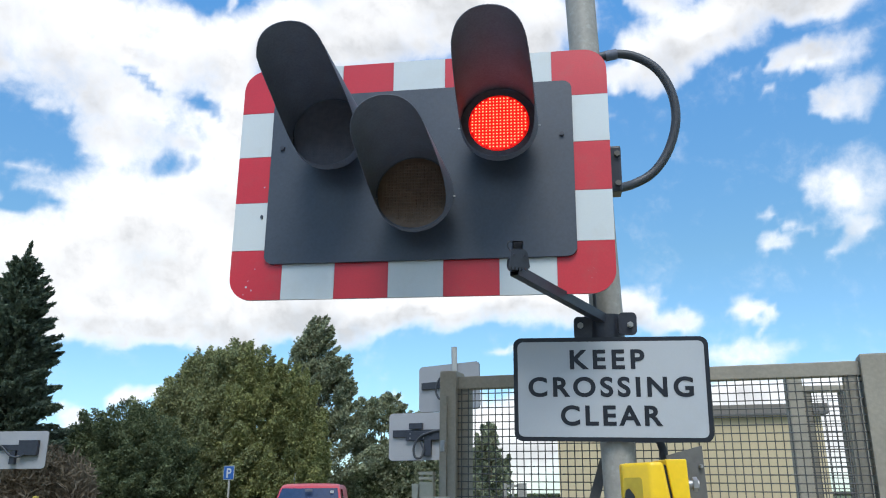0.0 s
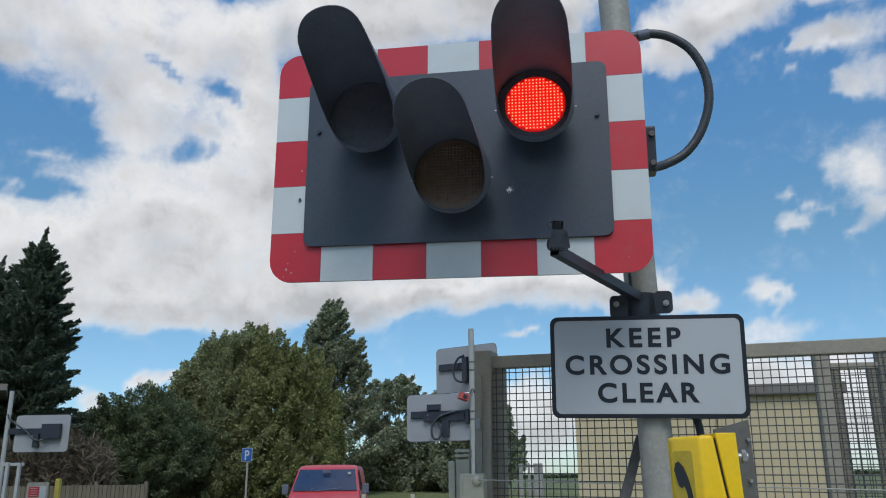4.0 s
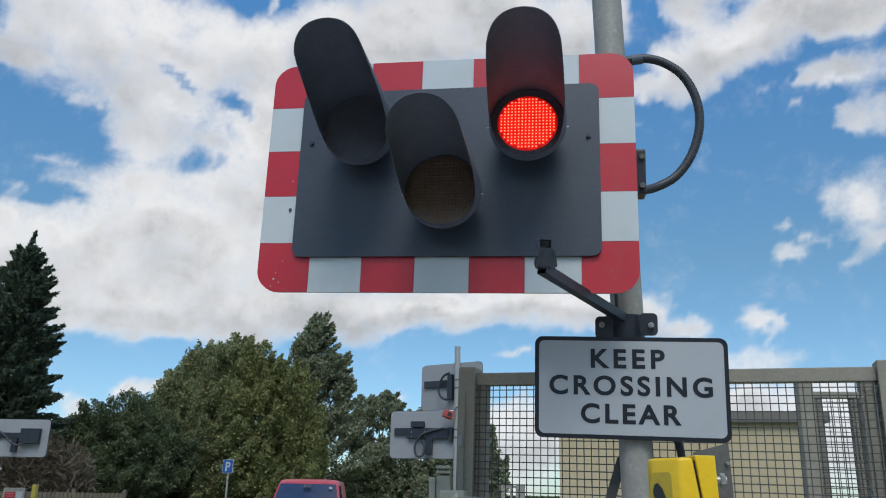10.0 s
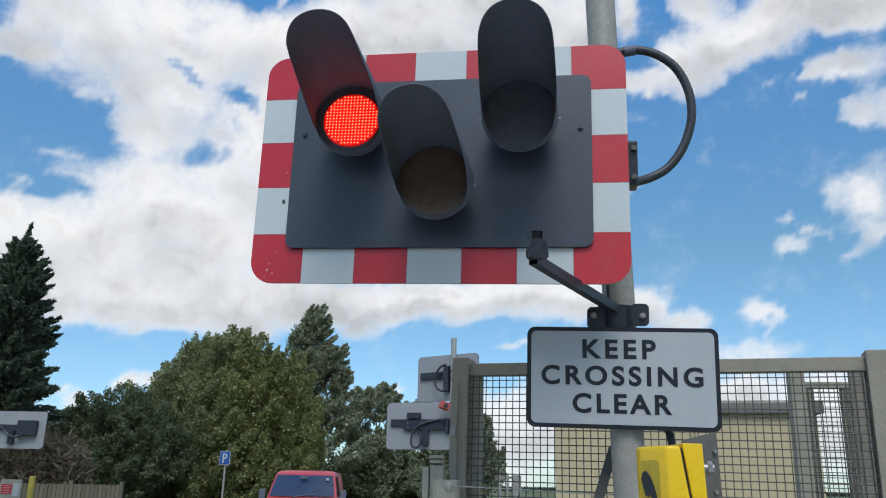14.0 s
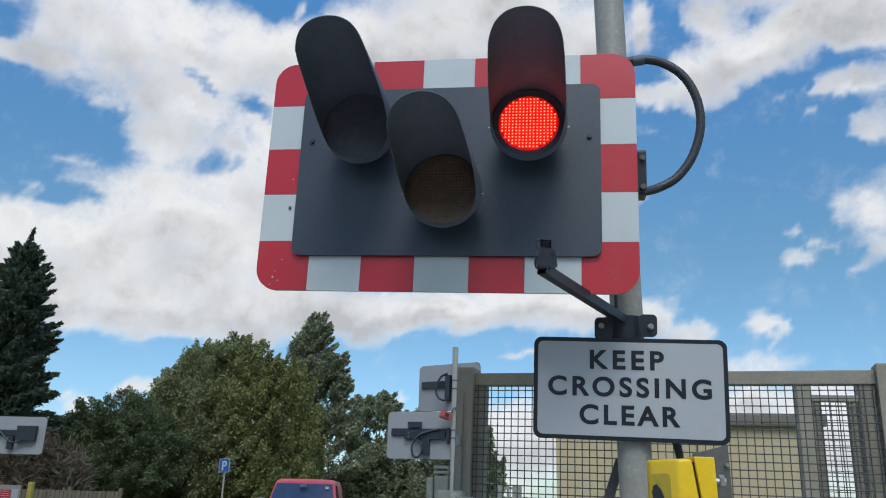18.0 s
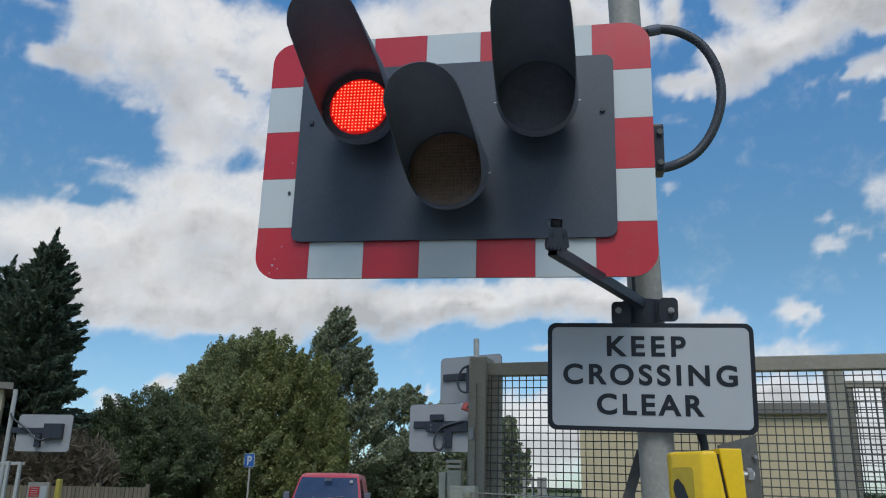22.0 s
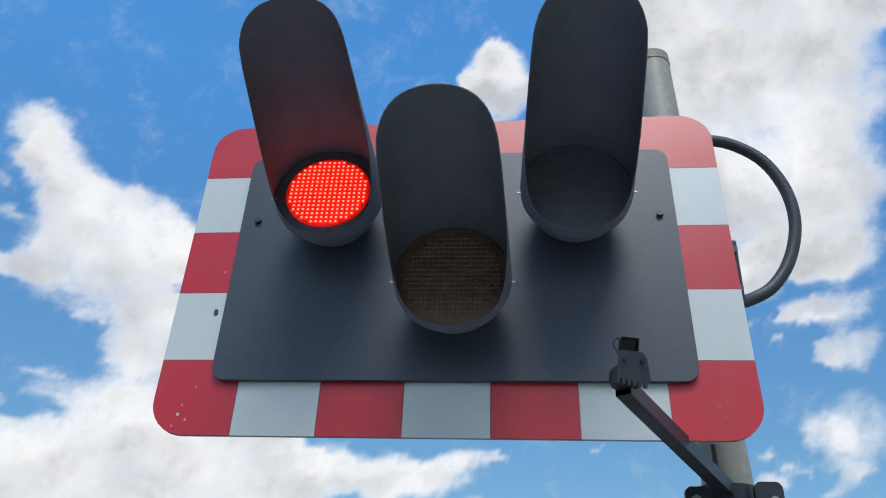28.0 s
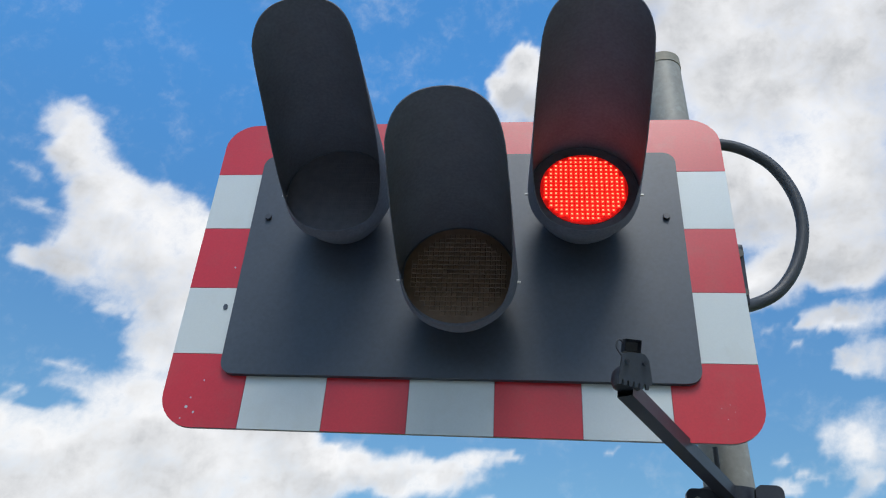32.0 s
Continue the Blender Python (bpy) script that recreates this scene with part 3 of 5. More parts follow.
ph = part("case", facets([(-0.082, -0.084, 0.030), (-0.046, -0.048, -0.048), (0.026, -0.018, -0.046)], 0.06, 1.45, 1.781), YELLOW, phone, "glossy yellow plastic telephone case", True)
part("door", facets([(0.031, -0.013, -0.043), (0.036, 0.029, -0.043)], 0.06, 1.45, 1.786), YELLOW, ph, "yellow door standing slightly ajar", True)
bm = bmesh.new()
slab(bm, [(0.018, 1.46), (0.037, 1.46), (-0.007, 1.776), (-0.025, 1.776)], -0.036, 0.05)
part("seal", bm, SIGN_BLACK, ph, "black rubber seal")
FACET = pose(-0.0690, 0.0030, 0, 0, 0, -65.2)
bm = bmesh.new()
slab(bm, rounded(-0.030, 1.42, 0.030, 1.752, 0.008), -0.0022, 0.002)
bm.transform(FACET)
lab = part("symbol_panel", bm, surf("ochre_label", (0.52, 0.37, 0.03), 0.5, vary=0.1, scale=30), ph, "ochre panel with a black receiver symbol")
bm = bmesh.new()
slab(bm, [(2.3 * x, z) for x, z in [(-0.0115, 1.714), (-0.0090, 1.728), (-0.0050, 1.731), (0.0005, 1.720), (0.0050, 1.700), (0.0085, 1.675), (0.0108, 1.640), (0.0115, 1.590), (0.0105, 1.540), (0.0075, 1.500), (0.0025, 1.500), (0.0060, 1.560), (0.0065, 1.610), (0.0050, 1.650), (0.0020, 1.676), (-0.0005, 1.684), (-0.0030, 1.678), (-0.0070, 1.682)]], -0.0042, -0.0026)
bm.transform(FACET)
part("receiver_symbol", bm, SIGN_BLACK, lab, "black receiver symbol")
bm = bmesh.new()
rod(bm, (0.028, -0.012, 1.738), (0.058, -0.016, 1.738), 0.0085, 14)
rod(bm, (0.046, -0.014, 1.738), (0.055, -0.0155, 1.738), 0.0145, 6)
part("lock", bm, BOLT, phone, "chrome lock barrel", True)
bm = bmesh.new()
slab(bm, [(0.005, 1.35), (0.106, 1.35), (0.098, 1.818), (0.022, 1.798)], 0.062, 0.070)
part("back_plate", bm, DULL_STEEL, phone, "grey steel back plate")
for sx, sz in ((0.090, 1.775), (0.086, 1.69)):
    bm = bmesh.new()
    rod(bm, (sx, 0.062, sz), (sx, 0.052, sz), 0.004, 8)
    part("screw", bm, BOLT, phone)
bm = bmesh.new()
rod(bm, (0.03, 0.115, 0), (0.03, 0.115, 1.68), 0.04, 20)
part("post", bm, GALV, phone, "galvanised post", True)

# a flat steel brace that leans against the pole
brace = thing("pole_brace", pose(0.525, 0.34, 0), "flat dark steel brace leaning up to the signal pole", "brace")
bm = bmesh.new()
slab(bm, [(-0.62, 0.0), (-0.54, 0.0), (0.045, 1.80), (0.020, 1.82)], -0.03, -0.022)
part("bar", bm, DULL_STEEL, brace)
bm = bmesh.new()
tube(bm, smooth_path([(0.20, -0.09, 0.0), (0.215, -0.09, 1.2), (0.220, -0.09, 1.66), (0.216, -0.09, 1.82), (0.202, -0.09, 1.88), (0.17, -0.09, 1.98)], 6), 0.013, 10)
part("conduit", bm, RUBBER, brace, "black conduit rising behind the sign", True)


# ---------------------------------------------------------------- mesh gate beside the crossing
def mesh_gate(name, m, w, h, label, wire_step=0.026, left_post=0.065, right_post=0.10, rail=0.06, tall=0.0):
    """A framed gate of welded mesh in its own x and z: posts, rails and single wires."""
    g = thing(name, m, label, "gate", "mesh gates")
    bm = bmesh.new()
    box(bm, 0, -0.05, 0, left_post, 0.05, h + 0.02 + tall, 0.006)
    part("post", bm, FENCE, g, "square weathered steel post")
    bm = bmesh.new()
    box(bm, w - right_post, -0.05, 0, w, 0.05, h + 0.018 + tall, 0.006)
    part("post", bm, FENCE, g, "square weathered steel post")
    for z in (0.12, h - rail / 2):
        bm = bmesh.new()
        box(bm, left_post, -0.025, z - rail / 2, w - right_post, 0.025, z + rail / 2, 0.004)
        part("rail", bm, FENCE, g, "")
    for x in (left_post + 0.02, w - right_post - 0.03):
        bm = bmesh.new()
        box(bm, x - 0.02, -0.018, 0.15, x + 0.02, 0.03, h - rail, 0.003)
        part("stile", bm, FENCE, g, "")
    me_v = me_h = None
    x = left_post + 0.014
    while x < w - right_post - 0.004:
        if me_v is None:
            bm = bmesh.new()
            rod(bm, (0, 0, 0.15), (0, 0, h - rail), 0.0019, 6)
            ob = part("wire", bm, WIRE, g, "")
            me_v = ob.data
        else:
            ob = new("wire", me_v)
            ob.parent = g
        ob.location = (x, -0.024, 0)
        x += wire_step
    z = h - rail - 0.02
    while z > 0.17:
        if me_h is None:
            bm = bmesh.new()
            rod(bm, (left_post, 0, 0), (w - right_post, 0, 0), 0.0019, 6)
            ob = part("wire", bm, WIRE, g, "")
            me_h = ob.data
        else:
            ob = new("wire", me_h)
            ob.parent = g
        ob.location = (0, -0.028, z)
        z -= wire_step
    return g


gate = mesh_gate("mesh_gate", pose(-0.049, 0.60, 0, 0, 1.0, -11), 1.518, 2.135, "weathered steel gate frame filled with square welded mesh", rail=0.046)
bm = bmesh.new()
box(bm, 0.008, -0.060, 1.70, 0.032, -0.05, 2.06, 0.003)
lock = part("latch", bm, FENCE, gate, "steel latch plate on the post")
bm = bmesh.new()
box(bm, 0.012, -0.070, 1.86, 0.029, -0.060, 1.90, 0.003)
part("keeper", bm, BOLT, lock)
mesh_gate("mesh_gate", pose(1.437, 1.60, 0, 0, 1.0, -4), 0.44, 2.19, "narrow steel mesh gate standing behind the first one", 0.023, 0.066, 0.16, 0.030, 0.06)

# ---------------------------------------------------------------- ground
GRASS = surf("rough_grass", (0.105, 0.125, 0.042), 0.9, vary=0.35, scale=0.35, fine=7, bump=0.6, dirt=(0.14, 0.13, 0.05), dirt_amount=0.5)
ASPHALT = surf("worn_asphalt", (0.06, 0.06, 0.06), 0.85, vary=0.2, scale=0.6, fine=90, bump=0.4, dirt=(0.1, 0.1, 0.095), dirt_amount=0.5)
PAVING = surf("concrete_paving", (0.40, 0.385, 0.36), 0.85, vary=0.12, scale=2, fine=60, bump=0.3)


def sheet(name, x0, y0, x1, y1, z, material, label, category, n=1):
    bm = bmesh.new()
    bmesh.ops.create_grid(bm, x_segments=n, y_segments=n, size=0.5, matrix=Matrix.Translation(((x0 + x1) / 2, (y0 + y1) / 2, z)) @ Matrix.Diagonal((x1 - x0, y1 - y0, 1, 1)))
    return tagged(link(name, bm, material), label, category, kind="structure")


sheet("ground", -2500, -2500, 2500, 2500, 0.0, GRASS, "rough green field and verge reaching the horizon", "ground", 8)


def raised(name, x0, y0, x1, y1, z, material, label, category):
    bm = bmesh.new()
    box(bm, x0, y0, -0.1, x1, y1, z, 0.0)
    return tagged(link(name, bm, material), label, category, kind="structure")


raised("road", -9.0, -60, -1.6, 34, 0.012, ASPHALT, "worn grey asphalt road over the crossing", "road")
raised("car_park", -40, 20, -9.0, 34, 0.010, ASPHALT, "asphalt car park beside the road", "car park")
raised("pavement", -1.5, -30, 2.4, 0.45, 0.10, PAVING, "grey concrete footway by the crossing", "pavement")

# ---------------------------------------------------------------- equipment building
hut = thing("equipment_building", pose(0.22, 10.3, 0, 0, 0, -1.5), "single storey cream rendered building with a flat brown roof edge", "building")
bm = bmesh.new()
box(bm, 0, 0, 0, 3.90, 4.5, 2.81, 0.0)
part("wall", bm, CREAM, hut, "cream rendered wall")
bm = bmesh.new()
box(bm, -0.06, -0.07, 2.805, 4.00, 4.6, 2.965, 0.01)
roof = part("roof", bm, FASCIA, hut, "flat roof with a brown fascia")
bm = bmesh.new()
box(bm, -0.04, -0.10, 2.795, 3.98, -0.072, 2.83, 0.006)
part("gutter", bm, DULL_STEEL, roof, "brown gutter")
bm = bmesh.new()
rod(bm, (2.15, -0.04, 0), (2.15, -0.04, 2.79), 0.035, 12)
part("downpipe", bm, CREAM, hut, "cream downpipe", True)

# ---------------------------------------------------------------- signals on the far side, seen from behind
def back_board(parent, x, z, yaw, pole, big=False, w=1.24, h=0.79):
    """A signal board from behind with its black rail, clamp and cable; x and z of its centre, pole: where the pole crosses it."""
    m = pose(x, 0.10, z, 0, 0, yaw)
    bm = bmesh.new()
    slab(bm, rounded(-w / 2, -h / 2, w / 2, h / 2, 0.07, 6), -0.006, 0.006)
    bm.transform(m)
    b = part("board", bm, ALU, parent, "grey aluminium back of a signal board")
    bm = bmesh.new()
    slab(bm, rounded(-w / 2 - 0.006, -h / 2 - 0.006, w / 2 + 0.006, h / 2 + 0.006, 0.075, 6), 0.0065, 0.016)
    bm.transform(m)
    part("edge", bm, DULL_STEEL, b)
    a0, a1 = (-0.54, pole - 0.05) if pole > 0 else (pole + 0.05, 0.30)
    pieces = [("rail", (a0, -0.05, -0.01, a1, -0.007, 0.11))]
    if big:
        pieces += [("junction_box", (-0.24, -0.09, 0.12, 0.0, -0.02, 0.22)), ("mounting_plate", (-0.30, -0.075, -0.07, 0.42, -0.052, 0.08)), ("junction_box", (0.03, -0.09, -0.33, 0.15, -0.02, -0.07)), ("clamp", (pole - 0.12, -0.09, -0.12, pole - 0.06, -0.02, 0.12))]
    elif pole > 0:
        pieces += [("clamp", (pole - 0.15, -0.10, -0.24, pole - 0.055, -0.02, 0.20))]
    else:
        pieces += [("junction_box", (0.04, -0.12, -0.12, 0.46, -0.02, 0.20)), ("junction_box", (-0.14, -0.10, -0.30, -0.02, -0.02, -0.02))]
    for name, co in pieces:
        bm = bmesh.new()
        box(bm, *co, 0.008)
        bm.transform(m)
        part(name, bm, NAVY, b)
    for lx, lz in ((-0.22, -0.03), (-0.22, 0.04), (0.02, -0.03), (0.02, 0.04)) if big else ():
        bm = bmesh.new()
        rod(bm, (lx, -0.075, lz), (lx, -0.086, lz), 0.011, 6)
        bm.transform(m)
        part("bolt", bm, BOLT, b)
    if big:
        way = [(0.34, -0.09, 0.10), (0.15, -0.10, 0.06), (-0.04, -0.11, -0.02), (-0.14, -0.12, -0.18), (-0.12, -0.12, -0.34), (-0.02, -0.12, -0.36), (0.03, -0.11, -0.24), (-0.02, -0.10, -0.10)]
    elif pole > 0:
        way = [(pole - 0.10, -0.10, 0.22), (pole - 0.22, -0.11, 0.17), (pole - 0.31, -0.12, 0.0), (pole - 0.28, -0.12, -0.16), (pole - 0.18, -0.11, -0.23), (pole - 0.09, -0.10, -0.22)]
    else:
        way = [(0.2, -0.13, -0.10), (0.05, -0.13, -0.16), (-0.15, -0.12, -0.10), (-0.3, -0.10, 0.04), (pole + 0.1, -0.10, 0.30), (pole + 0.02, -0.10, 0.42)]
    bm = bmesh.new()
    tube(bm, smooth_path(way, 5), 0.020, 8)
    bm.transform(m)
    part("cable", bm, RUBBER, b, "", True)
    for lx, lz in ((-0.27, 0.13), (0.28, 0.13), (0.0, -0.09)):
        bm = bmesh.new()
        rod(bm, (lx, 0.017, lz), (lx, 0.12, lz), 0.12, 20)
        bm.transform(m)
        part("lamp_head", bm, BLACK, b, "", True)
    return b


far = thing("far_signal", pose(-1.50, 11.0, 0.05, 0, 0, 0), "pair of grey signal boards seen from behind on a pale pole", "traffic signal", "far signals")
bm = bmesh.new()
rod(bm, (0, 0, -0.1), (0, 0, 4.10), 0.05, 20)
part("pole", bm, WHITE_POLE, far, "pale grey pole", True)
back_board(far, -0.12, 3.42, -24, 0.13)
back_board(far, -0.56, 2.60, -5, 0.56, True)
bm = bmesh.new()
box(bm, -0.08, -0.07, -0.06, 0.08, 0.07, 0.06, 0.012, pose(-0.13, -0.14, 2.92, 0, 18, 30))
tl_ = part("tail_lamp", bm, surf("faded_red_plastic", (0.42, 0.075, 0.06), 0.4), far, "small faded red lamp housing")

bm = bmesh.new()
box(bm, -0.035, -0.085, -0.03, 0.035, -0.072, 0.03, 0.004, pose(-0.13, -0.14, 2.92, 0, 18, 30))
part("aperture", bm, NAVY, tl_)
for z in (2.68, 2.55, 3.52, 3.38):
    bm = bmesh.new()
    rod(bm, (0, 0, z - 0.012), (0, 0, z + 0.012), 0.056, 16)
    part("band", bm, DULL_STEEL, far, "steel band round the pole", True)
bm = bmesh.new()
tube(bm, smooth_path([(-0.04, -0.1, 2.95), (0.02, -0.08, 3.05), (0.062, -0.02, 2.9), (0.06, -0.02, 2.4), (0.06, -0.02, 1.9), (0.055, -0.02, 1.0)], 4), 0.010, 6)
part("cable", bm, RUBBER, far, "thin black cable down the pole", True)

far2 = thing("far_signal", pose(-12.23, 13.3, 0, 0, 0, 0), "grey signal board seen from behind on a pale pole", "traffic signal", "far signals")
bm = bmesh.new()
rod(bm, (0, 0, 0), (0, 0, 3.62), 0.048, 20)
part("pole", bm, WHITE_POLE, far2, "pale grey pole", True)
back_board(far2, 0.80, 2.68, 6, -0.80)

# ---------------------------------------------------------------- cabinet with a round knob by the gate
cab = thing("gate_cabinet", pose(0, 0, 0), "narrow pale olive steel cabinet with a domed knob and thin rod", "cabinet")
bm = bmesh.new()
box(bm, -0.064, 0.40, 0, 0.022, 0.50, 1.703, 0.006)
body_ = part("body", bm, CREAM_BOX, cab, "pale olive painted steel body")
bm = bmesh.new()
box(bm, -0.050, 0.392, 0.2, 0.018, 0.3985, 1.690, 0.003)
part("door", bm, CREAM_BOX, body_)
bm = bmesh.new()
box(bm, -0.124, 0.52, 0, -0.100, 0.62, 1.748, 0.006)
part("side_panel", bm, CREAM_BOX, cab)
bm = bmesh.new()
box(bm, -0.098, 0.53, 0.0, -0.046, 0.585, 1.755, 0.005)
for z0, z1 in ((1.762, 1.772), (1.779, 1.790)):
    box(bm, -0.099, 0.525, z0, -0.045, 0.59, z1, 0.002)
for x0 in (-0.096, -0.052):
    box(bm, x0, 0.54, 1.754, x0 + 0.005, 0.575, 1.780)
part("housing", bm, CREAM_BOX, cab, "slatted steel housing behind the cabinet")
bm = bmesh.new()
bmesh.ops.create_uvsphere(bm, u_segments=20, v_segments=12, radius=0.018, matrix=Matrix.Translation((-0.002, 0.390, 1.680)))
part("knob", bm, CREAM_BOX, cab, "round domed knob", True)
bm = bmesh.new()
rod(bm, (0.006, 0.375, 1.682), (1.48, 0.20, 1.632), 0.0022, 8)
part("rod", bm, GALV, cab, "thin steel rod", True)


# ---------------------------------------------------------------- trees
def leaf_mat(name, colour, tip):
    mat = bpy.data.materials.new(name)
    nt, b = nodes_of(mat)
    g = nt.nodes.new("ShaderNodeNewGeometry")
    co = nt.nodes.new("ShaderNodeTexCoord")
    n = nt.nodes.new("ShaderNodeTexNoise")
    n.inputs["Scale"].default_value = 0.5
    n.inputs["Detail"].default_value = 4
    nt.links.new(co.outputs["Object"], n.inputs["Vector"])
    add = nt.nodes.new("ShaderNodeMath")
    add.operation = "MULTIPLY_ADD"
    add.inputs[1].default_value = 0.55
    nt.links.new(g.outputs["Random Per Island"], add.inputs[0])
    nt.links.new(n.outputs["Fac"], add.inputs[2])
    r = nt.nodes.new("ShaderNodeMapRange")
    r.inputs["From Min"].default_value = 0.35
    r.inputs["From Max"].default_value = 1.15
    nt.links.new(add.outputs[0], r.inputs[0])
    mix = nt.nodes.new("ShaderNodeMix")
    mix.data_type = "RGBA"
    mix.inputs["A"].default_value = (*colour, 1)
    mix.inputs["B"].default_value = (*tip, 1)
    nt.links.new(r.outputs[0], mix.inputs["Factor"])
    nt.links.new(mix.outputs["Result"], b.inputs["Base Color"])
    b.inputs["Roughness"].default_value = 0.6
    b.inputs["Specular IOR Level"].default_value = 0.3
    tr = nt.nodes.new("ShaderNodeBsdfTranslucent")
    nt.links.new(mix.outputs["Result"], tr.inputs["Color"])
    ms = nt.nodes.new("ShaderNodeMixShader")
    ms.inputs[0].default_value = 0.35
    nt.links.new(b.outputs[0], ms.inputs[1])
    nt.links.new(tr.outputs[0], ms.inputs[2])
    nt.links.new(ms.outputs[0], nt.nodes["Material Output"].inputs["Surface"])
    return mat


BARK = surf("grey_brown_bark", (0.11, 0.085, 0.06), 0.9, vary=0.3, scale=6, fine=30, bump=0.5)
LEAF_OLIVE = leaf_mat("olive_leaves", (0.108, 0.124, 0.049), (0.335, 0.347, 0.137))
LEAF_MID = leaf_mat("dull_green_leaves", (0.120, 0.140, 0.070), (0.356, 0.375, 0.178))
LEAF_DARK = leaf_mat("dark_green_leaves", (0.062, 0.084, 0.045), (0.172, 0.207, 0.102))
LEAF_GREY = leaf_mat("grey_green_leaves", (0.131, 0.152, 0.095), (0.378, 0.410, 0.263))
LEAF_CYPRESS = leaf_mat("cypress_sprays", (0.052, 0.075, 0.061), (0.145, 0.189, 0.123))
LEAF_BROWN = leaf_mat("brownish_twigs", (0.075, 0.062, 0.043), (0.20, 0.165, 0.115))


def leaves(rng, centres, radii, n, size, stretch=1.0, up=0.0, hollow=0.45):
    """Small folded leaves in clumps over ellipsoids: points and faces for from_pydata."""
    centres, radii = np.array(centres, float), np.array(radii, float)
    weight = radii.prod(1) ** (2 / 3)
    which = rng.choice(len(centres), n, p=weight / weight.sum())
    d = rng.normal(size=(n, 3))
    d /= np.linalg.norm(d, axis=1, keepdims=True)
    r = hollow + (1 - hollow) * rng.random(n) ** 0.6
    # clumps: each leaf is drawn towards one of many twig ends
    twig = rng.integers(0, 26, n)
    key = which * 26 + twig
    tw = np.random.default_rng(5).normal(size=(len(centres) * 26, 3))
    tw /= np.linalg.norm(tw, axis=1, keepdims=True)
    d = 0.42 * d + 0.75 * tw[key]
    d /= np.linalg.norm(d, axis=1, keepdims=True)
    bulge = 0.86 + 0.28 * np.random.default_rng(6).random(len(centres) * 26)
    p = centres[which] + d * radii[which] * (r * bulge[key])[:, None]
    axis = rng.normal(size=(n, 3)) * (1 - abs(up)) + d * 0.7
    axis[:, 2] += up * 2.0
    axis /= np.linalg.norm(axis, axis=1, keepdims=True)
    side = np.cross(axis, rng.normal(size=(n, 3)))
    side /= np.linalg.norm(side, axis=1, keepdims=True)
    nrm = np.cross(axis, side)
    s = size * (0.55 + 0.9 * rng.random(n))[:, None]
    a, w = axis * s * stretch, side * s * 0.5
    fold = nrm * s * 0.18
    v = np.stack([p - a * 0.5, p + w - fold, p + a * 0.5, p - w - fold], 1).reshape(-1, 3)
    base = np.arange(n)[:, None] * 4
    f = np.concatenate([base + [0, 1, 2], base + [0, 2, 3]], 1).reshape(-1, 3)
    return v, f


def mesh_part(name, v, f, material, parent, label=""):
    me = bpy.data.meshes.new(name)
    me.vertices.add(len(v))
    me.vertices.foreach_set("co", np.asarray(v, np.float32).ravel())
    me.loops.add(len(f) * 3)
    me.loops.foreach_set("vertex_index", np.asarray(f, np.int32).ravel())
    me.polygons.add(len(f))
    me.polygons.foreach_set("loop_start", np.arange(0, len(f) * 3, 3, dtype=np.int32))
    me.update(calc_edges=True)
    me.materials.append(material)
    ob = new(name, me)
    ob.parent = parent
    if label:
        ob["label"] = label
    return ob


def tree(name, x, y, h, spread, lobes, n, size, material, label, seed, trunk_r=0.22, stretch=1.0, up=0.0, hollow=0.45, trunk_top=0.7):
    """A tree: a tapered trunk, limbs to each lobe and a crown of small leaves. lobes: x, y, z, rx, ry, rz as parts of spread and height."""
    rng = np.random.default_rng(seed)
    t = thing(name, pose(x, y, 0), label, "tree")
    bm = bmesh.new()
    rod(bm, (0, 0, -0.1), (0, 0, h * trunk_top * 0.55), trunk_r, 12, trunk_r * 0.6)
    rod(bm, (0, 0, h * trunk_top * 0.54), (spread * 0.03, 0, h * trunk_top), trunk_r * 0.6, 10, trunk_r * 0.15)
    trunk = part("trunk", bm, BARK, t, "grey-brown tapered trunk", True)
    cs, rs = [], []
    for lx, ly, lz, rx, ry, rz in lobes:
        cs.append((lx * spread, ly * spread, lz * h))
        rs.append((rx * spread, ry * spread, rz * h))
    for c in cs:
        bm = bmesh.new()
        z0 = min(c[2] * 0.6, h * trunk_top * 0.8)
        rod(bm, (0, 0, z0), (c[0] * 0.55, c[1] * 0.55, (z0 + c[2]) / 2 + 0.1), trunk_r * 0.35, 8, trunk_r * 0.22)
        rod(bm, (c[0] * 0.55, c[1] * 0.55, (z0 + c[2]) / 2 + 0.1), c, trunk_r * 0.22, 8, trunk_r * 0.06)
        part("limb", bm, BARK, t, "", True)
    # finer sub-lobes break the outline
    subs, subr = [], []
    for c, r in zip(cs, rs):
        for k in range(30):
            d = rng.normal(size=3)
            d /= np.linalg.norm(d)
            subs.append(np.array(c) + d * np.array(r) * (0.66 + 0.22 * rng.random()))
            subr.append(np.array(r) * (0.17 + 0.17 * rng.random()))
        subs.append(np.array(c))
        subr.append(np.array(r) * 0.75)
    v, f = leaves(rng, subs, subr, n, size, stretch, up, hollow)
    v[:, 2] = np.maximum(v[:, 2], 0.12)
    mesh_part("crown", v, f, material, t, "crown of many small leaves")
    return t


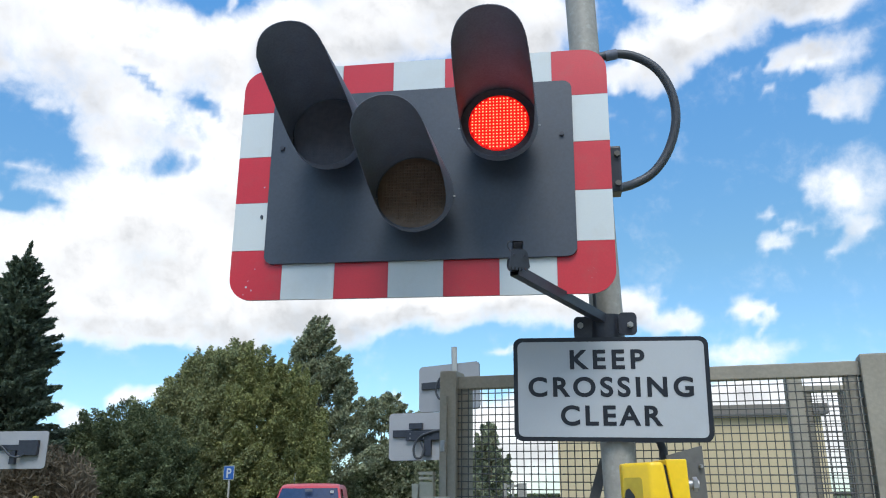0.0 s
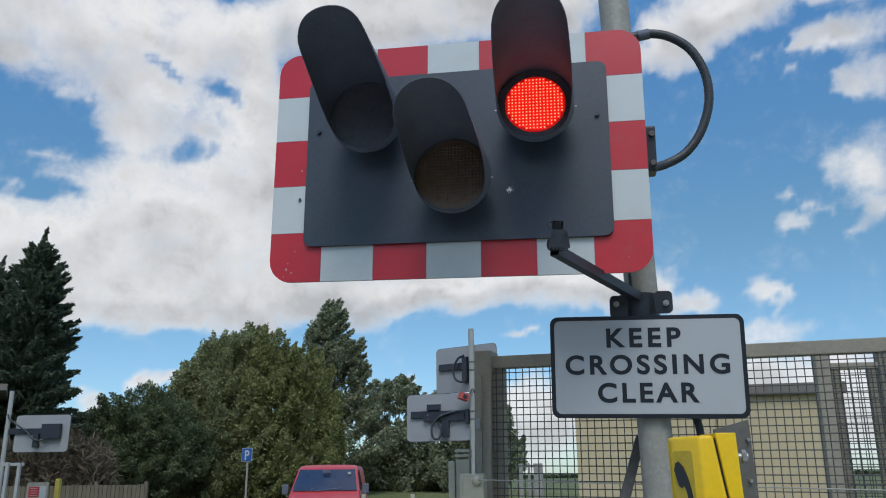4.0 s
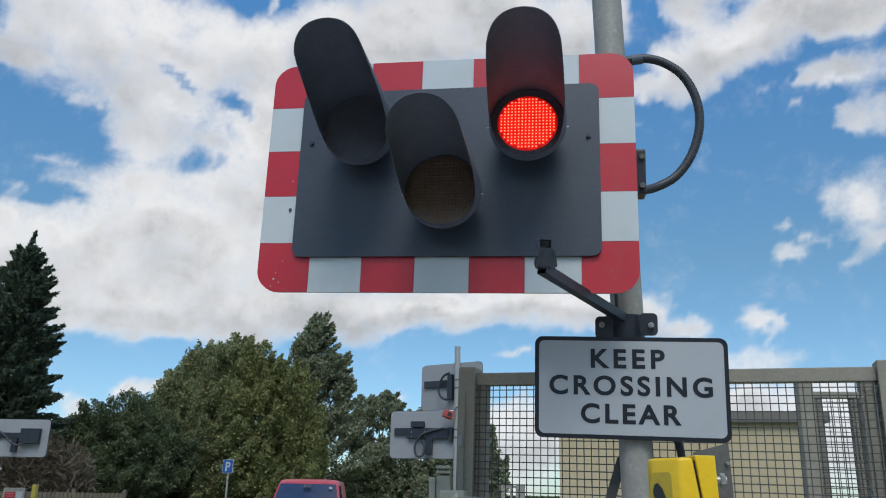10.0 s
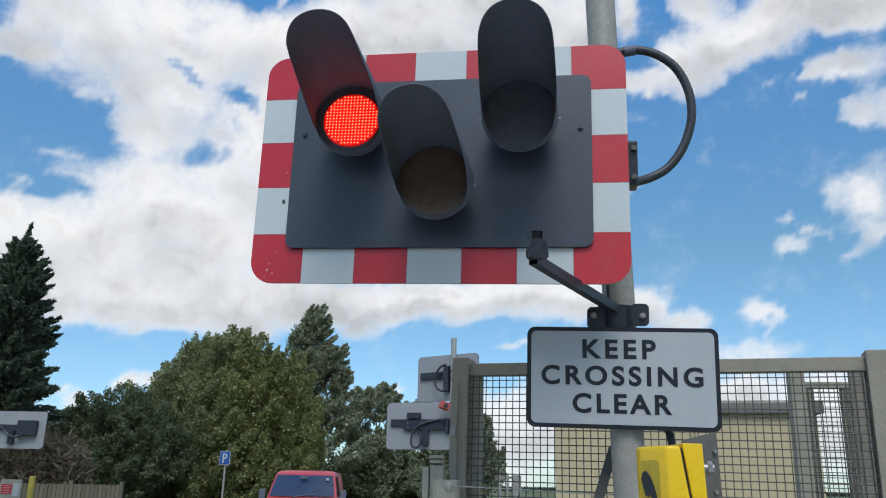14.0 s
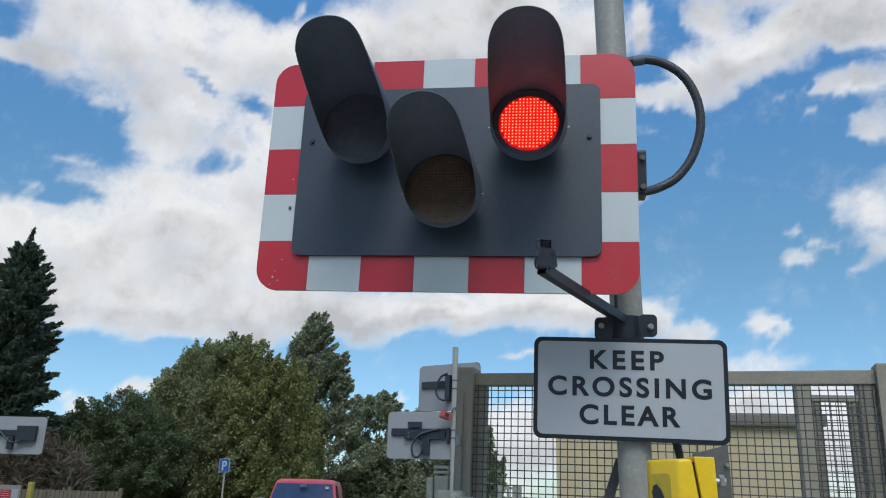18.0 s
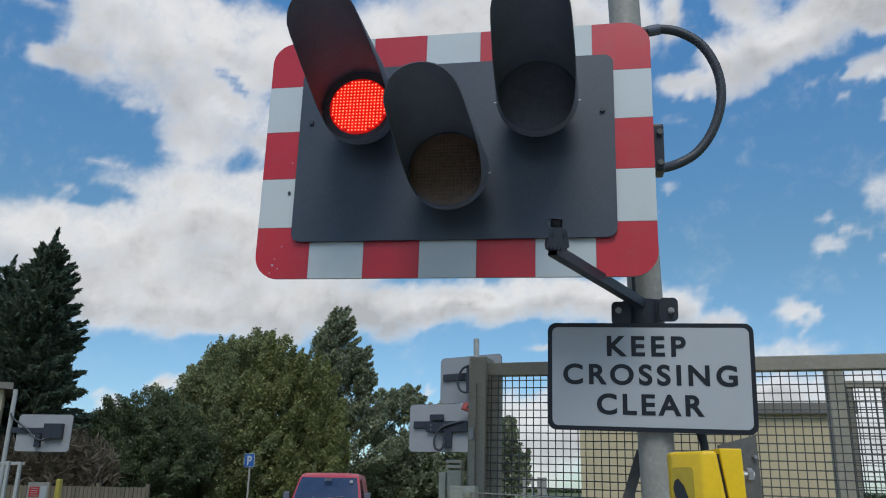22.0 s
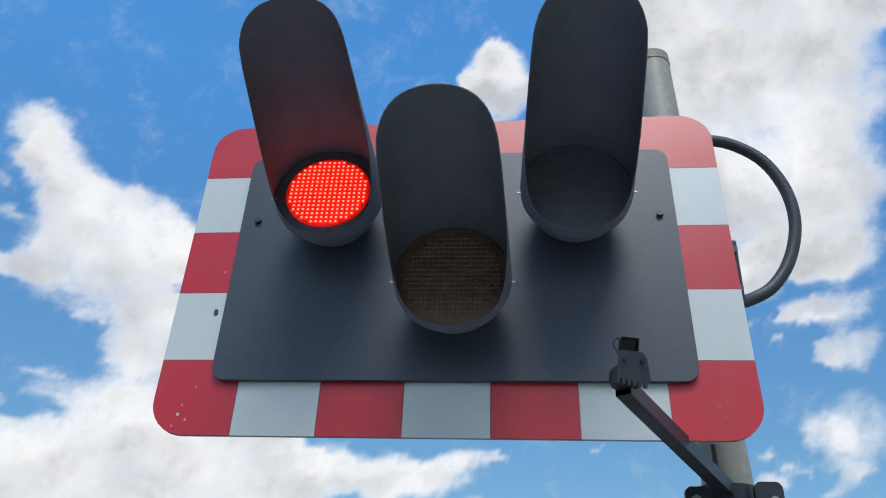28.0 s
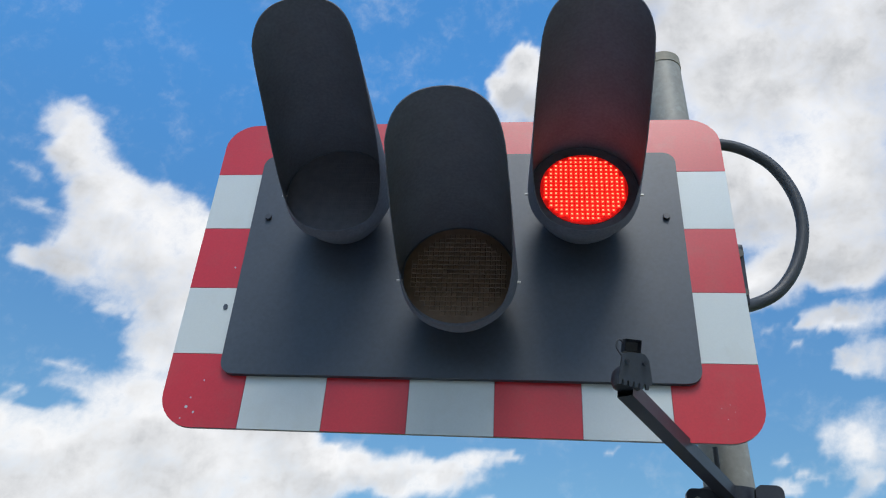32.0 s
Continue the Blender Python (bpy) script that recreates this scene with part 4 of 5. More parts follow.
def plumes(rng, bases, tips, widths, n, size, stretch, lean=0.5, start=0.15, blunt=1.0):
    """Small folded leaves along many branches from base to tip, each thinning out to its tip."""
    bases, tips, widths = np.array(bases, float), np.array(tips, float), np.array(widths, float)
    length = np.linalg.norm(tips - bases, axis=1) * widths ** 0.5
    k = rng.choice(len(bases), n, p=length / length.sum())
    u = start + (1 - start) * rng.random(n) ** 0.75
    off = rng.normal(size=(n, 3))
    off /= np.linalg.norm(off, axis=1, keepdims=True)
    off *= (widths[k] * (1.04 - blunt * u ** 2) * (0.35 + 0.65 * rng.random(n)))[:, None]
    p = bases[k] + (tips - bases)[k] * u[:, None] + off
    way = (tips - bases)[k]
    way /= np.linalg.norm(way, axis=1, keepdims=True)
    axis = way * lean + rng.normal(size=(n, 3)) * (1 - lean) * 0.7 + off * 0.6
    axis /= np.linalg.norm(axis, axis=1, keepdims=True)
    side = np.cross(axis, rng.normal(size=(n, 3)))
    side /= np.linalg.norm(side, axis=1, keepdims=True)
    s = size * (0.55 + 0.9 * rng.random(n))[:, None]
    a, w = axis * s * stretch, side * s * 0.5
    fold = np.cross(axis, side) * s * 0.18
    v = np.stack([p - a * 0.5, p + w - fold, p + a * 0.5, p - w - fold], 1).reshape(-1, 3)
    base = np.arange(n)[:, None] * 4
    f = np.concatenate([base + [0, 1, 2], base + [0, 2, 3]], 1).reshape(-1, 3)
    return v, f


def plume_tree(name, x, y, h, spread, lobes, n, size, material, label, seed, trunk_r=0.25, per_lobe=34, rise=0.8, wind=0.0, stretch=1.6, fill=0.3, trunk_top=0.7, fat=0.2):
    """A tree whose heads are built of rising sprays. lobes: x, y, z, rx, ry, rz as parts of spread and height."""
    rng = np.random.default_rng(seed)
    t = thing(name, pose(x, y, 0), label, "tree")
    bm = bmesh.new()
    rod(bm, (0, 0, -0.1), (0, 0, h * trunk_top * 0.55), trunk_r, 12, trunk_r * 0.6)
    rod(bm, (0, 0, h * trunk_top * 0.54), (spread * 0.03, 0, h * trunk_top), trunk_r * 0.6, 10, trunk_r * 0.15)
    part("trunk", bm, BARK, t, "grey-brown tapered trunk", True)
    bases, tips, widths, cs, rs = [], [], [], [], []
    for lx, ly, lz, rx, ry, rz in lobes:
        c, r = np.array((lx * spread, ly * spread, lz * h)), np.array((rx * spread, ry * spread, rz * h))
        cs.append(c)
        rs.append(r * 0.72)
        z0 = min(c[2] * 0.6, h * trunk_top * 0.8)
        bm = bmesh.new()
        mid = (c[0] * 0.55, c[1] * 0.55, (z0 + c[2]) / 2 + 0.1)
        rod(bm, (0, 0, z0), mid, trunk_r * 0.35, 8, trunk_r * 0.22)
        rod(bm, mid, tuple(c), trunk_r * 0.22, 8, trunk_r * 0.06)
        part("limb", bm, BARK, t, "", True)
        for _ in range(per_lobe):
            d = rng.normal(size=3)
            d /= np.linalg.norm(d)
            tip = c + d * r * (0.74 + 0.36 * rng.random())
            reach = float(np.mean(r))
            tips.append(tip + np.array((wind, 0, 0.15)) * reach)
            bases.append(tip - d * r * 0.35 - np.array((wind * 0.6, 0, rise)) * reach * (0.5 + 0.4 * rng.random()))
            widths.append(reach * fat * (0.7 + 0.7 * rng.random()))
    v, f = plumes(rng, bases, tips, widths, int(n * (1 - fill)), size, stretch, 0.35, 0.15, 0.6)
    v2, f2 = leaves(rng, cs, rs, int(n * fill), size, stretch, 0.1, 0.2)
    v, f = np.concatenate([v, v2]), np.concatenate([f, f2 + len(v)])
    v[:, 2] = np.maximum(v[:, 2], 0.12)
    mesh_part("crown", v, f, material, t, "crown of many small leaves")
    return t


# big many-headed trees beyond the road
plume_tree("broad_tree", -19.0, 40.0, 10.6, 6.4, [(0.05, 0, 0.79, 0.24, 0.4, 0.17), (-0.20, 0.05, 0.76, 0.22, 0.4, 0.16), (-0.36, 0, 0.66, 0.20, 0.4, 0.16), (-0.56, 0, 0.42, 0.24, 0.4, 0.18), (-0.80, 0, 0.30, 0.28, 0.4, 0.2), (-0.05, -0.2, 0.58, 0.45, 0.4, 0.26), (-0.4, -0.3, 0.38, 0.5, 0.4, 0.28), (-0.5, -0.3, 0.2, 0.6, 0.4, 0.22), (0.05, -0.3, 0.2, 0.6, 0.4, 0.22), (0.05, -0.3, 0.36, 0.45, 0.4, 0.22)], 260000, 0.08, LEAF_MID, "broad dull green tree with several rounded heads", 11, 0.35, 75, 0.45, 0.10, 1.7, 0.28, 0.7, 0.19)
plume_tree("olive_tree", -16.4, 39.2, 9.7, 3.7, [(-0.10, 0, 0.80, 0.40, 0.5, 0.19), (0.28, 0, 0.72, 0.38, 0.5, 0.2), (0.55, 0, 0.52, 0.42, 0.5, 0.26), (0.72, 0, 0.32, 0.36, 0.5, 0.26), (0.0, -0.3, 0.5, 0.65, 0.5, 0.28), (0.35, -0.3, 0.2, 0.7, 0.5, 0.22), (-0.25, -0.3, 0.25, 0.6, 0.5, 0.26)], 170000, 0.08, LEAF_OLIVE, "olive green tree with a rounded yellowish crown", 16, 0.25, 75, 0.45, 0.10, 1.7, 0.28, 0.7, 0.19)
plume_tree("poplar_tree", -15.15, 44.0, 12.6, 3.0, [(-0.10, 0, 0.91, 0.17, 0.3, 0.07), (0.10, 0, 0.90, 0.15, 0.3, 0.08), (-0.32, 0, 0.82, 0.24, 0.4, 0.10), (0.00, 0, 0.79, 0.30, 0.4, 0.11), (0.26, 0, 0.70, 0.16, 0.4, 0.08), (-0.24, 0, 0.66, 0.28, 0.4, 0.14), (0.50, 0, 0.72, 0.15, 0.4, 0.07), (0.58, 0, 0.61, 0.17, 0.4, 0.07), (0.10, 0, 0.56, 0.42, 0.5, 0.16), (0.62, 0, 0.48, 0.28, 0.5, 0.10), (0.25, 0, 0.3, 0.75, 0.6, 0.2)], 54000, 0.095, LEAF_GREY, "tall grey-green poplar bending in the wind", 12, 0.2, 22, 0.85, 0.6, 1.9, 0.10, 0.85, 0.22)
plume_tree("rounded_tree", -22.0, 34.6, 6.0, 3.7, [(0, 0, 0.62, 0.8, 0.7, 0.36), (-0.5, 0, 0.45, 0.55, 0.6, 0.34), (0.55, 0, 0.48, 0.55, 0.6, 0.36), (0, -0.3, 0.3, 0.9, 0.6, 0.3)], 150000, 0.075, LEAF_DARK, "low rounded dark green tree", 13, 0.25, 170, 0.10, 0.03, 1.5, 0.3, 0.7, 0.15)
plume_tree("light_tree", -11.6, 48.0, 8.3, 2.9, [(-0.1, 0, 0.80, 0.60, 0.5, 0.16), (0.55, 0, 0.66, 0.48, 0.5, 0.18), (-0.6, 0, 0.60, 0.36, 0.5, 0.16), (0.2, 0, 0.4, 0.85, 0.6, 0.20), (0.1, 0, 0.2, 1.0, 0.6, 0.2)], 46000, 0.11, LEAF_GREY, "grey-green tree with gaps in its crown", 14, 0.16, 40, 0.2, 0.15, 1.5, 0.15, 0.7, 0.26)
plume_tree("light_tree", -6.5, 46.0, 5.2, 2.6, [(-0.2, 0, 0.74, 0.6, 0.5, 0.2), (0.5, 0, 0.5, 0.55, 0.5, 0.25), (-0.4, 0, 0.4, 0.8, 0.6, 0.35)], 40000, 0.11, LEAF_GREY, "lower grey-green tree beside the far signal", 15, 0.14, 50, 0.2, 0.1, 1.5, 0.2, 0.7, 0.26)


def conifer(x, y, h, r, n, seed, label):
    """A cypress: a trunk with rising whorls of sprays that taper to an uneven tip."""
    rng = np.random.default_rng(seed)
    t = thing("cypress_tree", pose(x, y, 0), label, "tree")
    bm = bmesh.new()
    rod(bm, (0, 0, -0.1), (0, 0, h * 0.97), 0.30, 12, 0.02)
    part("trunk", bm, BARK, t, "", True)
    bases, tips, widths = [], [], []
    boughs = 420
    for k in range(boughs):
        s = (k + rng.random()) / boughs
        z = h * (0.03 + 0.90 * s)
        reach = r * (1 - s) ** 0.55 * (0.55 + 0.55 * rng.random()) + 0.10
        a = rng.random() * 6.283
        bases.append((math.cos(a) * reach * 0.15, math.sin(a) * reach * 0.15, z))
        tips.append((math.cos(a) * reach + 0.12 * s, math.sin(a) * reach, z + reach * (0.10 + 0.45 * s) + 0.1))
        widths.append(0.16 * reach + 0.10)
    bases.append((0, 0, h * 0.9))
    tips.append((0.25, 0, h * 1.0))
    widths.append(0.16)
    v, f = plumes(rng, bases, tips, widths, n, 0.10, 3.0, 0.6, 0.1)
    mesh_part("crown", v, f, LEAF_CYPRESS, t, "dark feathery sprays")
    return t


conifer(-24.65, 29.3, 13.2, 3.25, 130000, 21, "tall dark cypress with a ragged outline")
conifer(-28.6, 31.5, 12.7, 3.9, 90000, 22, "tall dark cypress beside another")


def hedge(name, x0, y0, x1, y1, h, n, size, material, label, seed, stretch=1.6):
    rng = np.random.default_rng(seed)
    t = thing(name, pose(x0, y0, 0), label, "hedge")
    k = max(3, int(math.hypot(x1 - x0, y1 - y0) / 0.9))
    cs = [((x1 - x0) * i / k + rng.normal() * 0.2, (y1 - y0) * i / k + rng.normal() * 0.2, h * (0.42 + 0.2 * rng.random())) for i in range(k + 1)]
    rs = [(0.9, 0.8, h * (0.42 + 0.18 * rng.random())) for _ in cs]
    v, f = leaves(rng, cs, rs, n, size, stretch, 0.2, 0.3)
    v[:, 2] = np.maximum(v[:, 2], 0.02)
    mesh_part("foliage", v, f, material, t, "tangled foliage")
    bm = bmesh.new()
    for c in cs:
        rod(bm, (c[0], c[1], 0), (c[0] + 0.1, c[1], h * 0.6), 0.03, 6, 0.01)
    part("stems", bm, BARK, t)
    return t


hedge("scrub", -24.5, 24.5, -18.2, 25.5, 3.0, 34000, 0.05, LEAF_BROWN, "brownish tangled scrub behind the wooden fence", 31, 8.0)
hedge("hedge", -15.5, 46.5, -5.5, 49.3, 3.3, 30000, 0.13, LEAF_DARK, "dark hedge at the foot of the trees", 32)
hedge("bush", 5.1, 9.2, 6.6, 9.6, 1.9, 4000, 0.09, LEAF_DARK, "dark bush beside the building", 33)
plume_tree("small_tree", -2.45, 26.0, 4.3, 1.05, [(0, 0, 0.75, 0.6, 0.6, 0.2), (0.3, 0, 0.5, 0.5, 0.5, 0.2), (-0.3, 0, 0.4, 0.5, 0.5, 0.2)], 5000, 0.12, LEAF_GREY, "small thin tree at the field edge", 34, 0.06, 14, 0.8)
# never in view: added behind the camera so the board reflects something dark
hedge("unseen_hedge", -45, -27, 45, -30, 7.0, 14000, 0.5, LEAF_DARK, "unseen tall dark hedge, added behind the camera for dark reflections", 37)
hedge("far_hedge", -60, 290, 260, 330, 1.0, 9000, 0.9, LEAF_DARK, "low dark hedge far across the field", 35)
hedge("far_hedge", -160, 95, -40, 80, 5.0, 9000, 0.7, LEAF_DARK, "tall hedge far beyond the car park", 36)

# ---------------------------------------------------------------- parking sign
psign = thing("parking_sign", pose(-9.75, 20.6, 0, 0, 0, -18), "small blue parking sign with white letter on a grey pole", "sign")
bm = bmesh.new()
rod(bm, (0, 0, 0), (0, 0, 2.55), 0.03, 12)
part("pole", bm, GALV, psign, "", True)
bm = bmesh.new()
slab(bm, rounded(-0.20, 2.155, 0.20, 2.55, 0.03), -0.045, -0.033)
pl = part("plate", bm, SIGN_WHITE, psign, "blue square plate edged in white")
bm = bmesh.new()
slab(bm, rounded(-0.188, 2.167, 0.188, 2.538, 0.025), -0.0475, -0.0455)
part("face", bm, surf("blue_sign_face", (0.012, 0.085, 0.31), 0.4, vary=0.05), pl)
part("lettering", lettering("P", 0.38, 0, 2.215, -0.0495, 0.0008, 0.008), SIGN_WHITE, pl, "white capital letter")

# ---------------------------------------------------------------- red van
VAN_RED = surf("red_car_paint", (0.45, 0.050, 0.055), 0.28, vary=0.05, scale=2, dirt=(0.3, 0.06, 0.05), dirt_amount=0.2)
GLASS = surf("dark_window_glass", (0.022, 0.036, 0.075), 0.12, vary=0.25, spec=0.6)
TYRE = surf("tyre_rubber", (0.02, 0.02, 0.02), 0.85)
van = thing("panel_van", pose(-6.15, 16.8, 0.0, 0, 0, 12.5) @ Matrix.Scale(1.075, 4), "small red panel van facing the crossing", "van")
SIDE = [(0.0, 0.28), (0.0, 0.62), (0.06, 0.82), (0.22, 0.97), (0.80, 1.12), (1.02, 1.20), (1.62, 1.76), (1.80, 1.83), (2.10, 1.86), (4.1, 1.85), (4.28, 1.78), (4.38, 1.1), (4.40, 0.32)]


def van_half(y, z):
    """Half the width at a height: the sides lean in towards the roof."""
    w = 0.87 if z < 1.05 else 0.87 - 0.16 * ((z - 1.05) / 0.87) ** 1.4
    if y < 0.35:
        w -= 0.16 * ((0.35 - y) / 0.35) ** 2
    return w


bm = bmesh.new()
cross = (-1.0, -0.97, -0.85, -0.5, 0.0, 0.5, 0.85, 0.97, 1.0)
drop = (0.07, 0.03, 0.008, 0.0, -0.005, 0.0, 0.008, 0.03, 0.07)
grid = []
for y, z in SIDE:
    grid.append([bm.verts.new((c * van_half(y, z), y + (0.10 * abs(c) ** 3 if y < 0.9 else 0.05 * abs(c) ** 3 if y < 2 else 0), z - (dr if 0.9 < z else 0))) for c, dr in zip(cross, drop)])
for a, b in zip(grid, grid[1:]):
    for k in range(8):
        bm.faces.new((a[k], a[k + 1], b[k + 1], b[k]))
for k in (0, 8):
    loop_v = [r[k] for r in grid]
    bm.faces.new(loop_v if k == 0 else list(reversed(loop_v)))
bmesh.ops.recalc_face_normals(bm, faces=bm.faces)
body = part("body", bm, VAN_RED, van, "red painted body", True)
bm = bmesh.new()
sc = [(1.05, 1.24), (1.24, 1.43), (1.42, 1.585), (1.585, 1.735)]
rows_v = [[bm.verts.new((c * (van_half(y, z) - 0.075), y - 0.012 + 0.05 * abs(c) ** 3, z + 0.008)) for c in (-1, -0.6, 0, 0.6, 1)] for y, z in sc]
for a, b in zip(rows_v, rows_v[1:]):
    for k in range(4):
        bm.faces.new((a[k], a[k + 1], b[k + 1], b[k]))
screen = part("windscreen", bm, GLASS, van, "dark sloping windscreen", True)
for s in (-1, 1):
    bm = bmesh.new()
    tube(bm, [(s * 0.05 - 0.28, 1.02, 1.235), (s * 0.2 - 0.1, 1.06, 1.275), (s * 0.36 + 0.05, 1.09, 1.30)], 0.010, 6)
    part("wiper", bm, BLACK, screen, "", True)
bm = bmesh.new()
box(bm, -0.09, 1.36, 1.66, 0.09, 1.43, 1.72, 0.01)
part("mirror", bm, BLACK, screen)
bm = bmesh.new()
box(bm, 0.52, 1.42, 1.62, 0.60, 1.46, 1.68, 0.004)
part("sticker", bm, SIGN_WHITE, screen, "pale paper sticker")
for s in (-1, 1):
    bm = bmesh.new()
    box(bm, s * 0.90, 1.22, 1.16, s * 1.05, 1.34, 1.40, 0.03)
    m_ = part("wing_mirror", bm, BLACK, van, "black wing mirror")
    bm = bmesh.new()
    box(bm, s * 0.62, -0.02, 0.72, s * 0.80, 0.12, 0.93, 0.03)
    part("headlight", bm, surf("clear_headlight", (0.55, 0.56, 0.58), 0.1, 0.3), van, "clear headlight")
    bm = bmesh.new()
    vs = [bm.verts.new((s * (van_half(1.6, z) + 0.004), y, z)) for y, z in ((1.30, 1.24), (2.25, 1.24), (2.20, 1.72), (1.72, 1.72))]
    bm.faces.new(vs)
    bmesh.ops.solidify(bm, geom=bm.faces, thickness=0.012)
    part("side_window", bm, GLASS, van, "dark side window")
    for wy in (0.80, 3.55):
        bm = bmesh.new()
        rod(bm, (s * 0.66, wy, 0.31), (s * 0.875, wy, 0.31), 0.31, 28)
        w_ = part("wheel", bm, TYRE, van, "black tyre", True)
        bm = bmesh.new()
        rod(bm, (s * 0.872, wy, 0.31), (s * 0.886, wy, 0.31), 0.19, 20)
        part("rim", bm, ALU, w_, "", True)
bm = bmesh.new()
box(bm, -0.62, -0.03, 0.60, 0.62, 0.03, 0.72, 0.01)
part("grille", bm, BLACK, van, "black grille")
bm = bmesh.new()
box(bm, -0.80, -0.06, 0.30, 0.80, 0.10, 0.52, 0.04)
part("bumper", bm, BLACK, van, "dark bumper")
bm = bmesh.new()
rod(bm, (-0.45, 2.05, 1.90), (-0.45, 2.2, 2.12), 0.006, 6)
part("aerial", bm, BLACK, van)

# ---------------------------------------------------------------- wooden fence, notices and white gate by the car park
TIMBER = surf("weathered_timber", (0.125, 0.105, 0.075), 0.85, vary=0.2, scale=3, fine=40, obj_random=0.15)
wf = thing("wooden_fence", pose(-19.3, 20.0, 0, 0, 0, 4), "weathered close-boarded wooden fence", "fence")
for k in range(5):
    bm = bmesh.new()
    box(bm, k * 1.6 - 0.05, -0.05, 0, k * 1.6 + 0.05, 0.05, 1.62, 0.006)
    part("post", bm, TIMBER, wf)
bm = bmesh.new()
box(bm, -0.06, -0.03, 0, 0.06, 0.0, 1.52)
board_me = None
for k in range(48):
    if board_me is None:
        o = part("plank", bm, TIMBER, wf)
        board_me = o.data
    else:
        o = new("plank", board_me)
        o.parent = wf
    o.location = (0.07 + k * 0.133, -0.052 + 0.006 * (k % 2), 0)

notice = thing("notice_board", pose(-12.25, 14.6, 0, 0, 0, 30), "small notice with a red panel and pale bars on a post", "sign")
bm = bmesh.new()
rod(bm, (0, 0, 0), (0, 0, 1.62), 0.03, 10)
part("post", bm, GALV, notice, "", True)
bm = bmesh.new()
box(bm, -0.22, -0.05, 1.22, 0.22, -0.03, 1.64, 0.004)
np_ = part("panel", bm, GALV, notice)
bm = bmesh.new()
box(bm, 0.05, -0.056, 1.28, 0.18, -0.051, 1.56)
part("white_panel", bm, SIGN_WHITE, np_)
bm = bmesh.new()
box(bm, -0.18, -0.056, 1.32, 0.03, -0.051, 1.54)
part("red_panel", bm, RED, np_)
bm = bmesh.new()
for k in range(4):
    box(bm, -0.15, -0.060, 1.35 + 0.05 * k, 0.0, -0.0565, 1.362 + 0.05 * k)
part("bar", bm, SIGN_WHITE, np_)
bp = thing("yellow_post", pose(-11.95, 14.9, 0), "short yellow marker post", "post")
bm = bmesh.new()
box(bm, -0.055, -0.05, 0, 0.055, 0.05, 1.72, 0.02)
part("shaft", bm, surf("dull_yellow_paint", (0.40, 0.33, 0.06), 0.6, vary=0.2, scale=8), bp)

wg = thing("white_railing", pose(-11.95, 11.75, 0, 0, 0, 8), "white painted steel railing beside the far pole", "railing")
for k in range(6):
    bm = bmesh.new()
    box(bm, 0.24 * k, -0.03, 0, 0.24 * k + 0.06, 0.03, 2.08 - 0.01 * k, 0.006)
    part("upright", bm, WHITE_POLE, wg)
for z in (0.4, 2.0):
    bm = bmesh.new()
    box(bm, 0, 0.03, z - 0.03, 1.3, 0.06, z + 0.03, 0.004)
    part("rail", bm, WHITE_POLE, wg)
house = thing("cottage", pose(-22.1, 24.8, 0, 0, 0, 38), "cream walled cottage with a pale roof edge", "house")
bm = bmesh.new()
box(bm, -6, 0, 0, 0, 5, 5.1)
part("wall", bm, CREAM, house)
bm = bmesh.new()
slabv = [(-6.3, 5.05), (0.3, 5.05), (0.3, 5.3), (-6.3, 5.3)]
slab(bm, slabv, -0.3, 5.3)
part("roof", bm, FASCIA, house)
for px in (2.9, 4.3, 5.7):
    bo = thing("bollard", pose(-px + 0.4, 15.5 + px * 0.4, 0), "short pale wooden marker post in the verge", "post", "verge posts")
    bm = bmesh.new()
    box(bm, -0.05, -0.05, 0, 0.05, 0.05, 1.25, 0.01)
    part("shaft", bm, CREAM_BOX, bo)


# grass bank along the foot of the far trees
bm = bmesh.new()
prof_ = [(0.0, -0.05), (1.5, 0.30), (3.5, 0.62), (6.0, 0.72), (10.0, 0.70)]
rows_ = [[bm.verts.new((-15 + 1.0 * k, 40.5 + y + 0.25 * math.sin(k * 1.7), z + 0.04 * math.sin(k * 0.9 + y))) for k in range(24)] for y, z in prof_]
for a, b in zip(rows_, rows_[1:]):
    for k in range(23):
        bm.faces.new((a[k], a[k + 1], b[k + 1], b[k]))
tagged(link("verge", bm, GRASS), "low grassy bank at the foot of the trees", "verge", kind="structure")
pg = thing("wicket_gate", pose(-1.30, 17.6, 0, 0, 0, -6), "pale galvanised wicket gate across the field edge", "gate")
for x0, x1 in ((0.0, 0.09), (0.22, 0.27), (0.36, 0.58)):
    bm = bmesh.new()
    box(bm, x0, -0.04, 0, x1, 0.04, 1.94, 0.006)
    part("upright", bm, GALV, pg)
for z in (0.5, 1.35, 1.88):
    bm = bmesh.new()
    box(bm, 0.09, -0.02, z - 0.03, 0.36, 0.02, z + 0.03, 0.004)
    part("bar", bm, GALV, pg)


# ---------------------------------------------------------------- a seed on the wind
seed = thing("thistle_seed", pose(-5.0, -1.2, 0.9), "white feathery thistle seed blown along by the wind", "seed")
bm = bmesh.new()
for k in range(26):
    d = Vector((random.gauss(0, 1), random.gauss(0, 1), random.gauss(0, 1))).normalized()
    rod(bm, (0, 0, 0), d * (0.006 + 0.003 * random.random()), 0.00035, 4, 0.0001)
part("pappus", bm, surf("white_seed_down", (0.78, 0.78, 0.76), 0.8), seed, "star of fine white hairs")
bm = bmesh.new()
rod(bm, (0, 0, -0.0005), (0, 0, -0.004), 0.0006, 6, 0.0003)
part("grain", bm, BARK, seed, "tiny brown seed grain")

